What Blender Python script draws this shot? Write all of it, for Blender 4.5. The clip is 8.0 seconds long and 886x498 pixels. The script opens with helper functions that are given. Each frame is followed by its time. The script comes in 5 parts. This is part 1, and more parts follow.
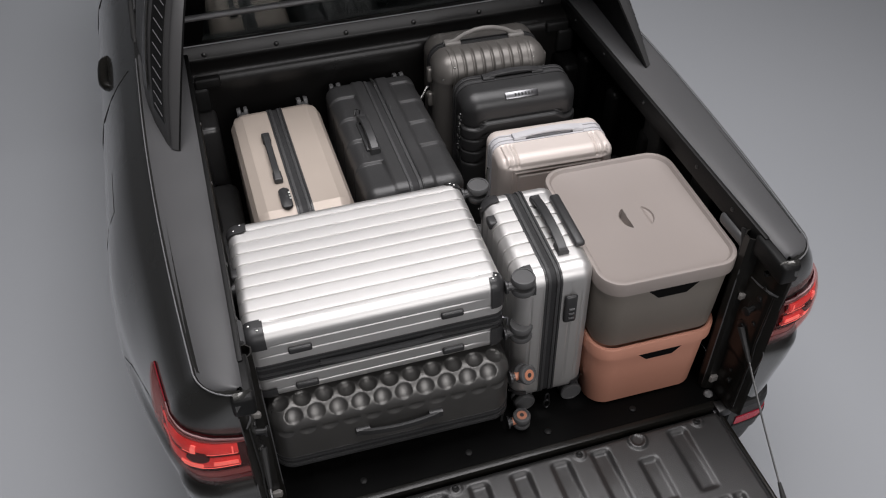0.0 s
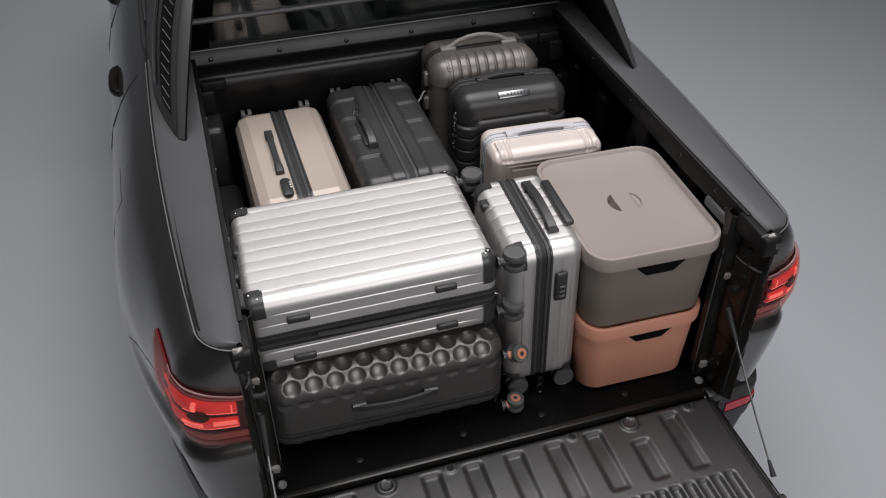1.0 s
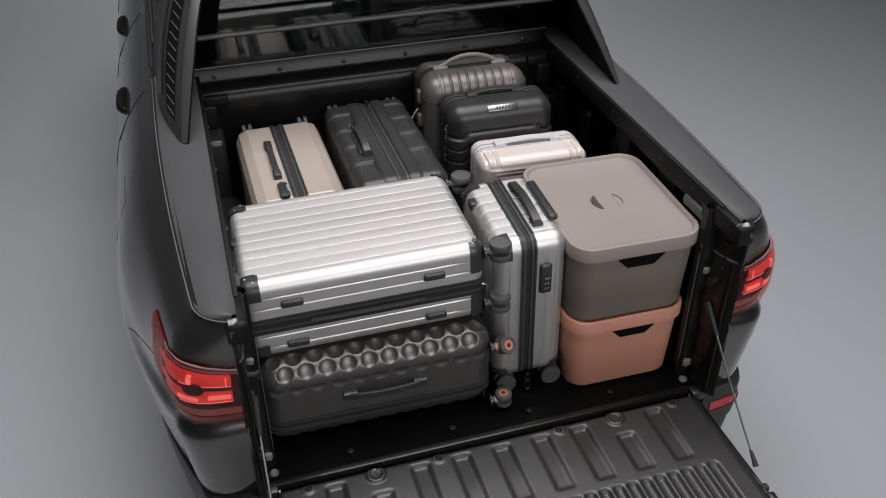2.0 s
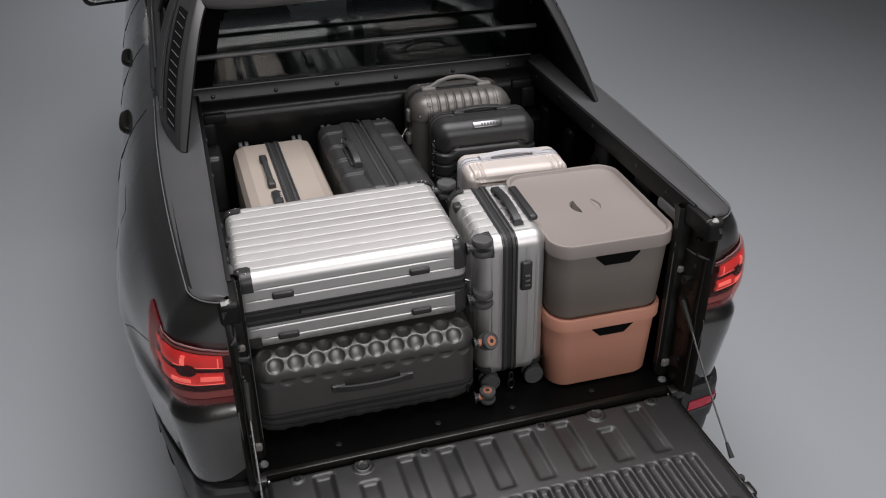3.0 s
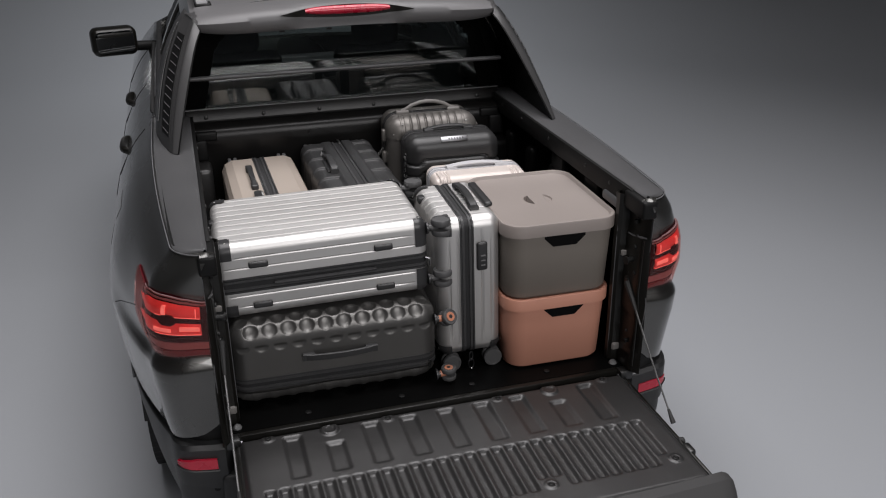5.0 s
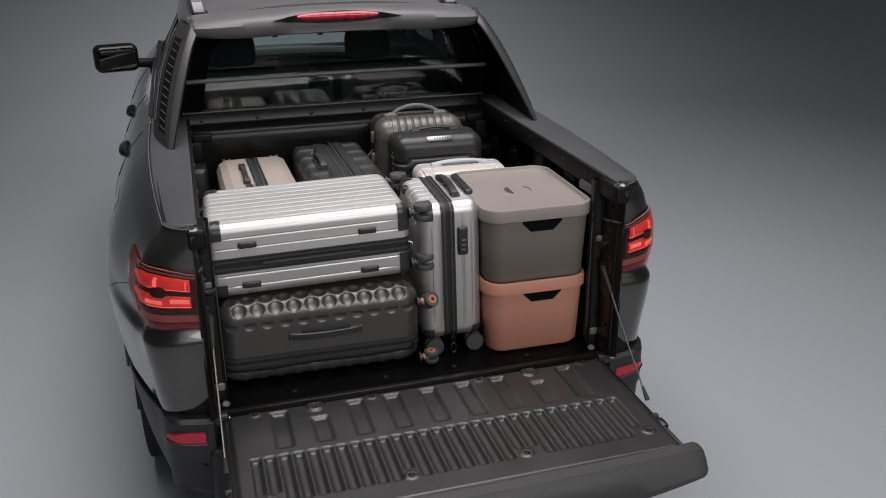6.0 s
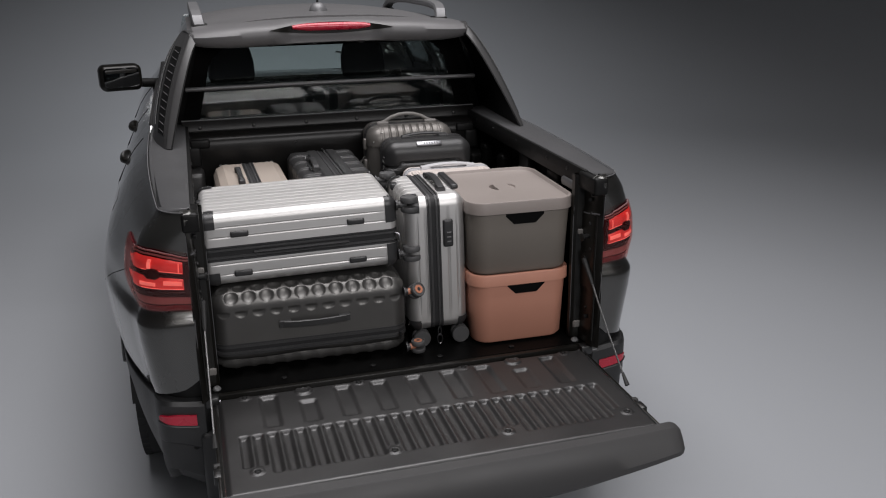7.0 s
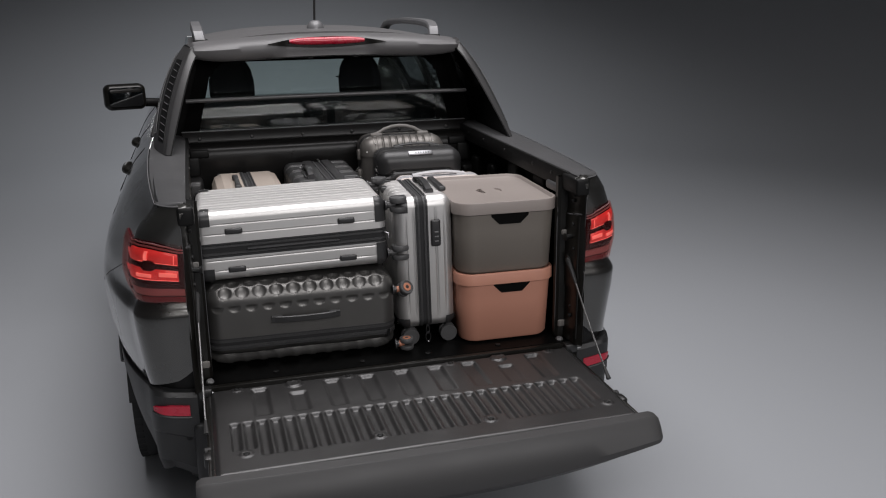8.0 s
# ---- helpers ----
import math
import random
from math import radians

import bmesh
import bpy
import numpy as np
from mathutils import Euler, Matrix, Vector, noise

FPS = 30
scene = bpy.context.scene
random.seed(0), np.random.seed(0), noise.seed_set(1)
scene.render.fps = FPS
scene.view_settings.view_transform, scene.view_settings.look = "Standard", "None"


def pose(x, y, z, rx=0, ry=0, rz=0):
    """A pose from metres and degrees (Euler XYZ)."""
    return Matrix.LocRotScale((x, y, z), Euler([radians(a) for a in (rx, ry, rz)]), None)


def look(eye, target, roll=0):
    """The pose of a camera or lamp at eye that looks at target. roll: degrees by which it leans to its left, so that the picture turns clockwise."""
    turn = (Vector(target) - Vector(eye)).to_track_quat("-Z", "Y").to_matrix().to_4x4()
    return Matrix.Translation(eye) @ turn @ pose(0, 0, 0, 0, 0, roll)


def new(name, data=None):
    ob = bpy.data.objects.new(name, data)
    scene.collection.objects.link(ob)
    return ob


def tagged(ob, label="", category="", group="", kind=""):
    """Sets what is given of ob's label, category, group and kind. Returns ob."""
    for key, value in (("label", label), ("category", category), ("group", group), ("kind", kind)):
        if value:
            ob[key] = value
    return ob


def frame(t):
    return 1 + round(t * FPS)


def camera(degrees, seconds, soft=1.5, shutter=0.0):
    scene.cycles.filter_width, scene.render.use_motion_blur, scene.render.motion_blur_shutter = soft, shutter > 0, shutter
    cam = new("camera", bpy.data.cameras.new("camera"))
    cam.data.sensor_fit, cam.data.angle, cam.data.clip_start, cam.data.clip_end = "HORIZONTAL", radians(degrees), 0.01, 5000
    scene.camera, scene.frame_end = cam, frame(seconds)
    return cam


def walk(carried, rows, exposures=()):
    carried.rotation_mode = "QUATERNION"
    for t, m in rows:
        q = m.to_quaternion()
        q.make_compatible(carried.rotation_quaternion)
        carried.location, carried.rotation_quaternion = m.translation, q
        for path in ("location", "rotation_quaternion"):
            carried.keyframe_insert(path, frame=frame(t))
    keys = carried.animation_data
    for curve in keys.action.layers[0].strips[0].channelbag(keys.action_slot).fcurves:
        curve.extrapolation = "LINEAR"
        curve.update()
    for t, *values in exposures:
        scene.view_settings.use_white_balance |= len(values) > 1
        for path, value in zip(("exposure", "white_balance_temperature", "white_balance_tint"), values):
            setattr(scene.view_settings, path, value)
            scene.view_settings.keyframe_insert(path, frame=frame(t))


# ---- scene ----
cam = camera(53.8, 8.0, soft=1.1)
PATH = [
    (0, (-0.627, -1.367, 3.106), (-0.208, 0.016, 1.723), -0.3),
    (0.5, (-0.652, -1.474, 3.046), (-0.221, -0.046, 1.713), -0.4),
    (1, (-0.67, -1.59, 2.988), (-0.229, -0.114, 1.711), -0.5),
    (2.5, (-0.711, -1.919, 2.823), (-0.232, -0.312, 1.733), -0.4),
    (3, (-0.719, -2.027, 2.778), (-0.228, -0.387, 1.745), -0.4),
    (3.5, (-0.721, -2.146, 2.73), (-0.22, -0.473, 1.754), -0.4),
    (4, (-0.711, -2.264, 2.684), (-0.209, -0.563, 1.758), -0.6),
    (4.5, (-0.711, -2.372, 2.619), (-0.202, -0.647, 1.745), -0.5),
    (6, (-0.694, -2.69, 2.411), (-0.174, -0.905, 1.675), -0.6),
    (6.5, (-0.688, -2.784, 2.332), (-0.164, -0.98, 1.645), -0.6),
    (7, (-0.677, -2.871, 2.268), (-0.156, -1.05, 1.626), -0.7),
    (7.5, (-0.665, -2.951, 2.216), (-0.146, -1.116, 1.613), -0.7),
    (8, (-0.655, -3.032, 2.161), (-0.137, -1.183, 1.601), -0.7),
]
walk(cam, [(t, look(eye, target, roll)) for t, eye, target, roll in PATH])

# ---- light ----
GROUND = 0.03
world = bpy.data.worlds.new("studio_air")
scene.world = world
world.use_nodes = True
world.node_tree.nodes["Background"].inputs[0].default_value = (0.55, 0.6, 0.68, 1)
world.node_tree.nodes["Background"].inputs[1].default_value = 0.008


def softbox_lamp(name, eye, target, sx, sy, watts, colour=(1, 1, 1), spread_angle=180):
    data = bpy.data.lights.new(name, "AREA")
    data.shape, data.size, data.size_y, data.energy, data.color = "RECTANGLE", sx, sy, watts, colour
    data.spread = radians(spread_angle)
    ob = new(name, data)
    ob.matrix_basis = look(eye, target)
    return ob


softbox_lamp("overhead_softbox", (0.2, 0.9, 6.2), (0.1, 0.9, 0), 4.6, 4.4, 266, (1.0, 0.972, 0.988), 145)
softbox_lamp("rear_softbox", (0.9, -5.4, 4.0), (0.2, 0.0, 0.8), 3.6, 2.8, 122, (1.0, 0.972, 0.980), 150)
# added fill lamp without a seen source, brightens the far floor and backdrop
softbox_lamp("backdrop_fill", (0.6, 8.8, 6.2), (0.6, 9.2, 0), 2.2, 2.2, 88, (0.97, 0.972, 1.0), 108)
scene.view_settings.exposure = 0.0

# ---- materials ----


def material(name, colour, rough=0.5, metal=0.0, vary=0.15, scale=6.0, grain=0.0, grain_scale=400.0, coat=0.0, coat_rough=0.03, streak=None, spec=0.5):
    """A procedural surface: base colour with slow and fine variation, uneven gloss, fine relief."""
    m = bpy.data.materials.new(name)
    m.use_nodes = True
    t = m.node_tree
    b = t.nodes["Principled BSDF"]
    co = t.nodes.new("ShaderNodeTexCoord")
    mp = t.nodes.new("ShaderNodeMapping")
    t.links.new(co.outputs["Object"], mp.inputs["Vector"])
    if streak:
        mp.inputs["Scale"].default_value = streak
    slow = t.nodes.new("ShaderNodeTexNoise")
    slow.inputs["Scale"].default_value = scale
    slow.inputs["Detail"].default_value = 6
    t.links.new(mp.outputs[0], slow.inputs["Vector"])
    ramp = t.nodes.new("ShaderNodeMixRGB")
    lo = [c * (1 - vary) for c in colour]
    hi = [min(1, c * (1 + vary)) for c in colour]
    ramp.inputs[1].default_value, ramp.inputs[2].default_value = (*lo, 1), (*hi, 1)
    t.links.new(slow.outputs["Fac"], ramp.inputs[0])
    t.links.new(ramp.outputs[0], b.inputs["Base Color"])
    rr = t.nodes.new("ShaderNodeMapRange")
    rr.inputs["To Min"].default_value, rr.inputs["To Max"].default_value = max(0.02, rough * 0.8), min(1, rough * 1.2)
    t.links.new(slow.outputs["Fac"], rr.inputs["Value"])
    t.links.new(rr.outputs[0], b.inputs["Roughness"])
    b.inputs["Metallic"].default_value = metal
    b.inputs["Coat Weight"].default_value = coat
    b.inputs["Coat Roughness"].default_value = coat_rough
    b.inputs["Specular IOR Level"].default_value = spec
    if grain:
        fine = t.nodes.new("ShaderNodeTexNoise")
        fine.inputs["Scale"].default_value = grain_scale
        fine.inputs["Detail"].default_value = 3
        t.links.new(mp.outputs[0], fine.inputs["Vector"])
        bump = t.nodes.new("ShaderNodeBump")
        bump.inputs["Strength"].default_value = grain
        bump.inputs["Distance"].default_value = 0.001
        t.links.new(fine.outputs["Fac"], bump.inputs["Height"])
        t.links.new(bump.outputs[0], b.inputs["Normal"])
    return m


def glass_material(name, tint, gloss_rough=0.01, base=0.045, most=0.95, gloss=1.0):
    """A thin pane: tinted see-through, with a mirror image that grows at a slant."""
    m = bpy.data.materials.new(name)
    m.use_nodes = True
    t = m.node_tree
    t.nodes.remove(t.nodes["Principled BSDF"])
    clear, mirror, mix, slant, curve, part_of = (t.nodes.new(n) for n in ("ShaderNodeBsdfTransparent", "ShaderNodeBsdfGlossy", "ShaderNodeMixShader", "ShaderNodeLayerWeight", "ShaderNodeMath", "ShaderNodeMapRange"))
    clear.inputs[0].default_value = (*tint, 1)
    mirror.inputs["Color"].default_value = (gloss, gloss, gloss, 1)
    mirror.inputs["Roughness"].default_value = gloss_rough
    slant.inputs["Blend"].default_value = 0.5
    curve.operation = "POWER"
    curve.inputs[1].default_value = 4.0
    part_of.inputs["To Min"].default_value, part_of.inputs["To Max"].default_value = base, most
    t.links.new(slant.outputs["Facing"], curve.inputs[0])
    t.links.new(curve.outputs[0], part_of.inputs["Value"])
    t.links.new(part_of.outputs[0], mix.inputs[0])
    t.links.new(clear.outputs[0], mix.inputs[1])
    t.links.new(mirror.outputs[0], mix.inputs[2])
    t.links.new(mix.outputs[0], t.nodes["Material Output"].inputs["Surface"])
    return m


def glowing(name, colour, glow, strength, rough=0.25):
    """A lamp surface given a glow, its brighter and dimmer cells painted for facet glints."""
    m = material(name, colour, rough, vary=0.1, scale=30)
    t = m.node_tree
    b = t.nodes["Principled BSDF"]
    b.inputs["Emission Color"].default_value = (*glow, 1)
    co, cells, flow = (t.nodes.new(n) for n in ("ShaderNodeTexCoord", "ShaderNodeTexVoronoi", "ShaderNodeMapRange"))
    cells.inputs["Scale"].default_value = 34
    flow.inputs["From Max"].default_value = 0.8
    flow.inputs["To Min"].default_value, flow.inputs["To Max"].default_value = strength * 1.2, strength * 0.62
    t.links.new(co.outputs["Object"], cells.inputs["Vector"])
    t.links.new(cells.outputs["Distance"], flow.inputs["Value"])
    t.links.new(flow.outputs[0], b.inputs["Emission Strength"])
    return m


PAINT = material("dark_metallic_paint", (0.088, 0.087, 0.083), 0.27, 0.8, 0.06, 2.0, 0.03, 1500, coat=1.0, coat_rough=0.03, spec=0.15)
JAMB = material("gloss_black_paint", (0.0075, 0.007, 0.006), 0.32, 0.0, 0.2, 8, 0.0, coat=0.15, coat_rough=0.12, spec=0.3)
CAP = material("grained_grey_plastic", (0.072, 0.072, 0.074), 0.38, 0.0, 0.10, 5, 0.25, 900, spec=0.50)
PLASTIC = material("black_moulded_plastic", (0.008, 0.008, 0.008), 0.48, 0.0, 0.18, 9, 0.3, 700, spec=0.18)
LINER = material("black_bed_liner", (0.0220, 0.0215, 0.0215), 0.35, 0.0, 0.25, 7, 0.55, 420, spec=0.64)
# near-black copy of the bed liner, with shade put into its colour
BEDBLACK = material("shade_black_bed_plastic", (0.0028, 0.0028, 0.0028), 0.36, 0.0, 0.25, 7, 0.3, 450, spec=0.06)
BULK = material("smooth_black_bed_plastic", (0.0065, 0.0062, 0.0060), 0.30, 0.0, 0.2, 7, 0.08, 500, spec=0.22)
SAIL = material("dark_textured_sail_paint", (0.036, 0.0355, 0.036), 0.46, 0.0, 0.05, 4, 0.15, 1200, spec=0.5)
SATIN = material("satin_dark_grey_paint", (0.115, 0.113, 0.115), 0.44, 0.0, 0.05, 4, 0.12, 1200, spec=0.45)
STRIP = material("satin_grey_edge_paint", (0.042, 0.0415, 0.042), 0.42, 0.0, 0.05, 4, 0.12, 1200, spec=0.5)
LIPGREY = material("satin_tailgate_edge_plastic", (0.040, 0.0393, 0.0397), 0.50, 0.0, 0.06, 5, 0.2, 1000, spec=0.42)
BUMPER = material("dark_grey_bumper_plastic", (0.020, 0.0203, 0.021), 0.48, 0.0, 0.10, 6, 0.3, 800)
RUBBER = material("black_rubber", (0.018, 0.018, 0.018), 0.65, 0.0, 0.2, 15, 0.3, 300)
TYRE = material("tyre_rubber", (0.020, 0.020, 0.021), 0.75, 0.0, 0.25, 20, 0.4, 200)
STEEL = material("bright_steel", (0.62, 0.62, 0.60), 0.28, 1.0, 0.08, 30)
DARKSTEEL = material("dark_steel", (0.075, 0.075, 0.075), 0.42, 1.0, 0.15, 30)
CABLE = material("braided_steel_cable", (0.20, 0.20, 0.20), 0.38, 0.8, 0.15, 60, 0.5, 900)
ALLOY = material("alloy_rim", (0.25, 0.25, 0.26), 0.3, 1.0, 0.1, 12)
ROOFRAIL = material("satin_roof_rail", (0.17, 0.17, 0.175), 0.42, 0.3, 0.06, 10)
RAILGREY = material("satin_grey_rail", (0.10, 0.10, 0.104), 0.45, 0.2, 0.06, 10)
FABRIC = material("black_seat_fabric", (0.006, 0.006, 0.0065), 0.9, 0.0, 0.15, 12, spec=0.1)
CABIN = material("dark_cabin_trim", (0.008, 0.008, 0.0085), 0.7, 0.0, 0.2, 9, 0.3, 400)
GLASS = glass_material("tinted_glass", (0.90, 0.955, 0.95), base=0.05, gloss=0.9, gloss_rough=0.0)
SIDEGLASS = glass_material("dark_side_glass", (0.40, 0.42, 0.42), 0.02, base=0.03, most=0.22)
CLEAR = glass_material("clear_glass", (0.94, 0.97, 0.965))
LENS = glass_material("red_lens", (0.95, 0.74, 0.72), 0.03, base=0.02, most=0.16)
MIRROR = material("mirror_glass", (0.85, 0.87, 0.88), 0.03, 1.0, 0.02)
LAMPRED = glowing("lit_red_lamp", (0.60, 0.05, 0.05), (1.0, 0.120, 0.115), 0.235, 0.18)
LAMPGLINT = glowing("painted_lamp_glint", (0.9, 0.30, 0.26), (1.0, 0.32, 0.28), 0.62)
LAMPRIM = material("deep_red_lamp_edge", (0.13, 0.006, 0.012), 0.22, 0.0, 0.12, 25, coat=0.5)
LAMPDARK = material("dark_red_lamp_housing", (0.024, 0.0012, 0.002), 0.25, 0.0, 0.2, 20, spec=0.25)
LAMPPINK = material("smoky_red_reflector", (0.36, 0.22, 0.225), 0.3, 0.2, 0.15, 40, 0.3, 300)
REFLECT = material("red_reflector", (0.44, 0.008, 0.032), 0.28, 0.0, 0.12, 25, coat=0.4)
FLOORM = material("matt_grey_studio_floor", (0.352, 0.366, 0.386), 0.62, 0.0, 0.03, 0.35, 0.05, 60, spec=0.3)

SILVER = material("brushed_silver_shell", (0.665, 0.655, 0.643), 0.52, 0.96, 0.05, 14, 0.015, 260, streak=(0.06, 1, 1))
BEIGE = material("satin_champagne_shell", (0.43, 0.370, 0.320), 0.46, 0.2, 0.05, 6, 0.08, 900, spec=0.35)
CHARCOAL = material("matt_charcoal_shell", (0.032, 0.032, 0.0325), 0.38, 0.0, 0.10, 8, 0.30, 700, spec=0.50)
DIMPLE = material("grey_black_polycarbonate", (0.140, 0.137, 0.132), 0.40, 0.76, 0.10, 8, 0.25, 800)
GUNMETAL = material("warm_gunmetal_shell", (0.170, 0.160, 0.149), 0.44, 0.5, 0.07, 9, 0.15, 700)
BLACKCASE = material("black_polycarbonate", (0.024, 0.024, 0.0245), 0.38, 0.0, 0.12, 9, 0.25, 700, spec=0.45)
PINK = material("pale_pink_shell", (0.62, 0.555, 0.515), 0.42, 0.15, 0.05, 9, 0.06, 900)
PALEGREY = material("pale_lilac_grey_plastic", (0.50, 0.495, 0.51), 0.45, 0.0, 0.06, 12)
ZIP = material("black_zip_tape", (0.016, 0.016, 0.017), 0.7, 0.0, 0.25, 40, 0.8, 900)
ZIPTEETH = material("dark_zip_teeth", (0.045, 0.045, 0.046), 0.4, 0.0, 0.2, 60, 0.8, 1200)
HARDBLACK = material("hard_black_plastic", (0.030, 0.030, 0.031), 0.38, 0.0, 0.15, 20, 0.15, 600)
WHEELGREY = material("grey_wheel_rubber", (0.075, 0.075, 0.076), 0.5, 0.0, 0.12, 25, 0.2, 500)
WARMGREY = material("warm_grey_plastic", (0.20, 0.19, 0.18), 0.45, 0.0, 0.08, 20, 0.15, 600)
ORANGE = material("orange_plastic", (0.46, 0.19, 0.115), 0.4, 0.0, 0.08, 25)
TAUPE = material("taupe_moulded_plastic", (0.262, 0.228, 0.210), 0.50, 0.0, 0.04, 5, 0.25, 650)
TAUPEDARK = material("grey_brown_moulded_plastic", (0.170, 0.151, 0.131), 0.52, 0.0, 0.04, 5, 0.25, 650)
TERRACOTTA = material("terracotta_moulded_plastic", (0.53, 0.250, 0.175), 0.50, 0.0, 0.04, 5, 0.25, 650)
BORDER = material("black_printed_glass", (0.002, 0.002, 0.002), 0.5, spec=0.02)
SHADOW = material("painted_box_shade", (0.004, 0.004, 0.004), 0.9, spec=0.1)

# ---- mesh tools ----
HOME = {}


def finish(bm, name, mat, sharp=38):
    me = bpy.data.meshes.new(name)
    bmesh.ops.recalc_face_normals(bm, faces=bm.faces[:])
    bm.to_mesh(me)
    bm.free()
    me.polygons.foreach_set("use_smooth", [True] * len(me.polygons))
    me.set_sharp_from_angle(angle=radians(sharp))
    me.materials.append(mat)
    return me


def part(name, bm, mat, parent, label="", sharp=38):
    ob = new(name, finish(bm, name, mat, sharp))
    ob.parent = parent
    if parent.name in HOME:
        ob.matrix_parent_inverse = HOME[parent.name]
    if label:
        tagged(ob, label)
    return ob


def thing(name, m, label, category, group="", absolute=False):
    ob = new(name)
    ob.empty_display_size = 0.1
    ob.matrix_basis = m
    if absolute:
        HOME[ob.name] = m.inverted()
    return tagged(ob, label, category, group)


def box(x0, x1, y0, y1, z0, z1, b=0.004, seg=2, bm=None):
    bm = bm or bmesh.new()
    ret = bmesh.ops.create_cube(bm, size=1, matrix=Matrix.Translation(((x0 + x1) / 2, (y0 + y1) / 2, (z0 + z1) / 2)) @ Matrix.Diagonal((x1 - x0, y1 - y0, z1 - z0, 1)))
    if b:
        edges = list({e for v in ret["verts"] for e in v.link_edges})
        bmesh.ops.bevel(bm, geom=edges, offset=b, segments=seg, profile=0.5, affect="EDGES")
    return bm


def tube(points, r, n=10, bm=None, flat=1.0, caps=True):
    """A rod of radius r along a line of points; flat squeezes it along its second cross direction."""
    bm = bm or bmesh.new()
    pts = [Vector(p) for p in points]
    rings = []
    prev = None
    for i, p in enumerate(pts):
        d = (pts[min(i + 1, len(pts) - 1)] - pts[max(i - 1, 0)]).normalized()
        a = d.cross(Vector((0, 0, 1)) if abs(d.z) < 0.9 else Vector((1, 0, 0))).normalized() if prev is None else (prev - d * prev.dot(d)).normalized()
        prev = a
        c = d.cross(a)
        rad = r[i] if isinstance(r, (list, tuple)) else r
        rings.append([bm.verts.new(p + a * rad * math.cos(k * math.tau / n) + c * rad * flat * math.sin(k * math.tau / n)) for k in range(n)])
    for i in range(len(rings) - 1):
        for k in range(n):
            bm.faces.new((rings[i][k], rings[i][(k + 1) % n], rings[i + 1][(k + 1) % n], rings[i + 1][k]))
    if caps:
        bm.faces.new(rings[0][::-1])
        bm.faces.new(rings[-1])
    return bm


def strap(points, across, w, t, bm=None):
    """A flat strap through points: w wide along the vector across, t thick."""
    bm = bm or bmesh.new()
    pts, ac = [Vector(p) for p in points], Vector(across).normalized()
    rings = []
    for i, p in enumerate(pts):
        d = (pts[min(i + 1, len(pts) - 1)] - pts[max(i - 1, 0)]).normalized()
        up = d.cross(ac).normalized()
        rings.append([bm.verts.new(p + ac * x * w / 2 + up * z * t / 2) for x, z in ((1, 0.4), (0.8, 1), (-0.8, 1), (-1, 0.4), (-1, -0.4), (-0.8, -1), (0.8, -1), (1, -0.4))])
    for q, r in zip(rings, rings[1:]):
        for k in range(8):
            bm.faces.new((q[k], q[(k + 1) % 8], r[(k + 1) % 8], r[k]))
    bm.faces.new(rings[0][::-1])
    bm.faces.new(rings[-1])
    return bm


def lathe(profile, m, n=24, bm=None):
    """Turns (radius, height) pairs round the z axis of the pose m."""
    bm = bm or bmesh.new()
    rings = []
    for r, h in profile:
        rings.append([bm.verts.new(m @ Vector((r * math.cos(k * math.tau / n), r * math.sin(k * math.tau / n), h))) for k in range(n)])
    for i in range(len(rings) - 1):
        for k in range(n):
            bm.faces.new((rings[i][k], rings[i][(k + 1) % n], rings[i + 1][(k + 1) % n], rings[i + 1][k]))
    bm.faces.new(rings[0][::-1])
    bm.faces.new(rings[-1])
    return bm


def axis_pose(at, axis):
    return Matrix.Translation(at) @ Vector(axis).to_track_quat("Z", "Y").to_matrix().to_4x4()


def sheet(fn, us, vs, thick=0.0, keep=None, bm=None):
    """A surface fn(u, v) over a grid, with thickness to its back; keep(u, v) says which cells stay."""
    bm = bm or bmesh.new()
    rows = [[bm.verts.new(fn(u, v)) for v in vs] for u in us]
    faces = []
    for i in range(len(us) - 1):
        for j in range(len(vs) - 1):
            if keep is None or keep((us[i] + us[i + 1]) / 2, (vs[j] + vs[j + 1]) / 2):
                faces.append(bm.faces.new((rows[i][j], rows[i + 1][j], rows[i + 1][j + 1], rows[i][j + 1])))
    loose = [v for r in rows for v in r if not v.link_faces]
    bmesh.ops.delete(bm, geom=loose, context="VERTS")
    if thick:
        thicken(bm, faces, thick)
    return bm


def thicken(bm, faces, thick):
    """Gives an open skin a back and rims, thick metres against its normals."""
    bm.normal_update()
    verts = list({v for f in faces for v in f.verts})
    back = {v: bm.verts.new(v.co - v.normal * thick) for v in verts}
    rim = [e for e in {e for f in faces for e in f.edges} if len(e.link_faces) == 1]
    for f in faces:
        bm.faces.new([back[v] for v in reversed(f.verts)])
    for e in rim:
        a, b = e.verts
        bm.faces.new((a, b, back[b], back[a]))


def spread(a, b, n, *extra):
    return sorted({round(x, 5) for x in (*np.linspace(a, b, n).tolist(), *extra) if a - 1e-6 <= x <= b + 1e-6})


def smooth(t):
    t = min(1.0, max(0.0, t))
    return t * t * (3 - 2 * t)


def extrude_loop(loop, z0, z1, bm=None, b=0.0):
    """A prism over a flat loop of (x, y)."""
    bm = bm or bmesh.new()
    lo = [bm.verts.new((x, y, z0)) for x, y in loop]
    hi = [bm.verts.new((x, y, z1)) for x, y in loop]
    n = len(loop)
    top = bm.faces.new(hi)
    bot = bm.faces.new(lo[::-1])
    for k in range(n):
        bm.faces.new((lo[k], lo[(k + 1) % n], hi[(k + 1) % n], hi[k]))
    if b:
        bmesh.ops.bevel(bm, geom=list(top.edges) + list(bot.edges), offset=b, segments=2, profile=0.5, affect="EDGES")
    return bm


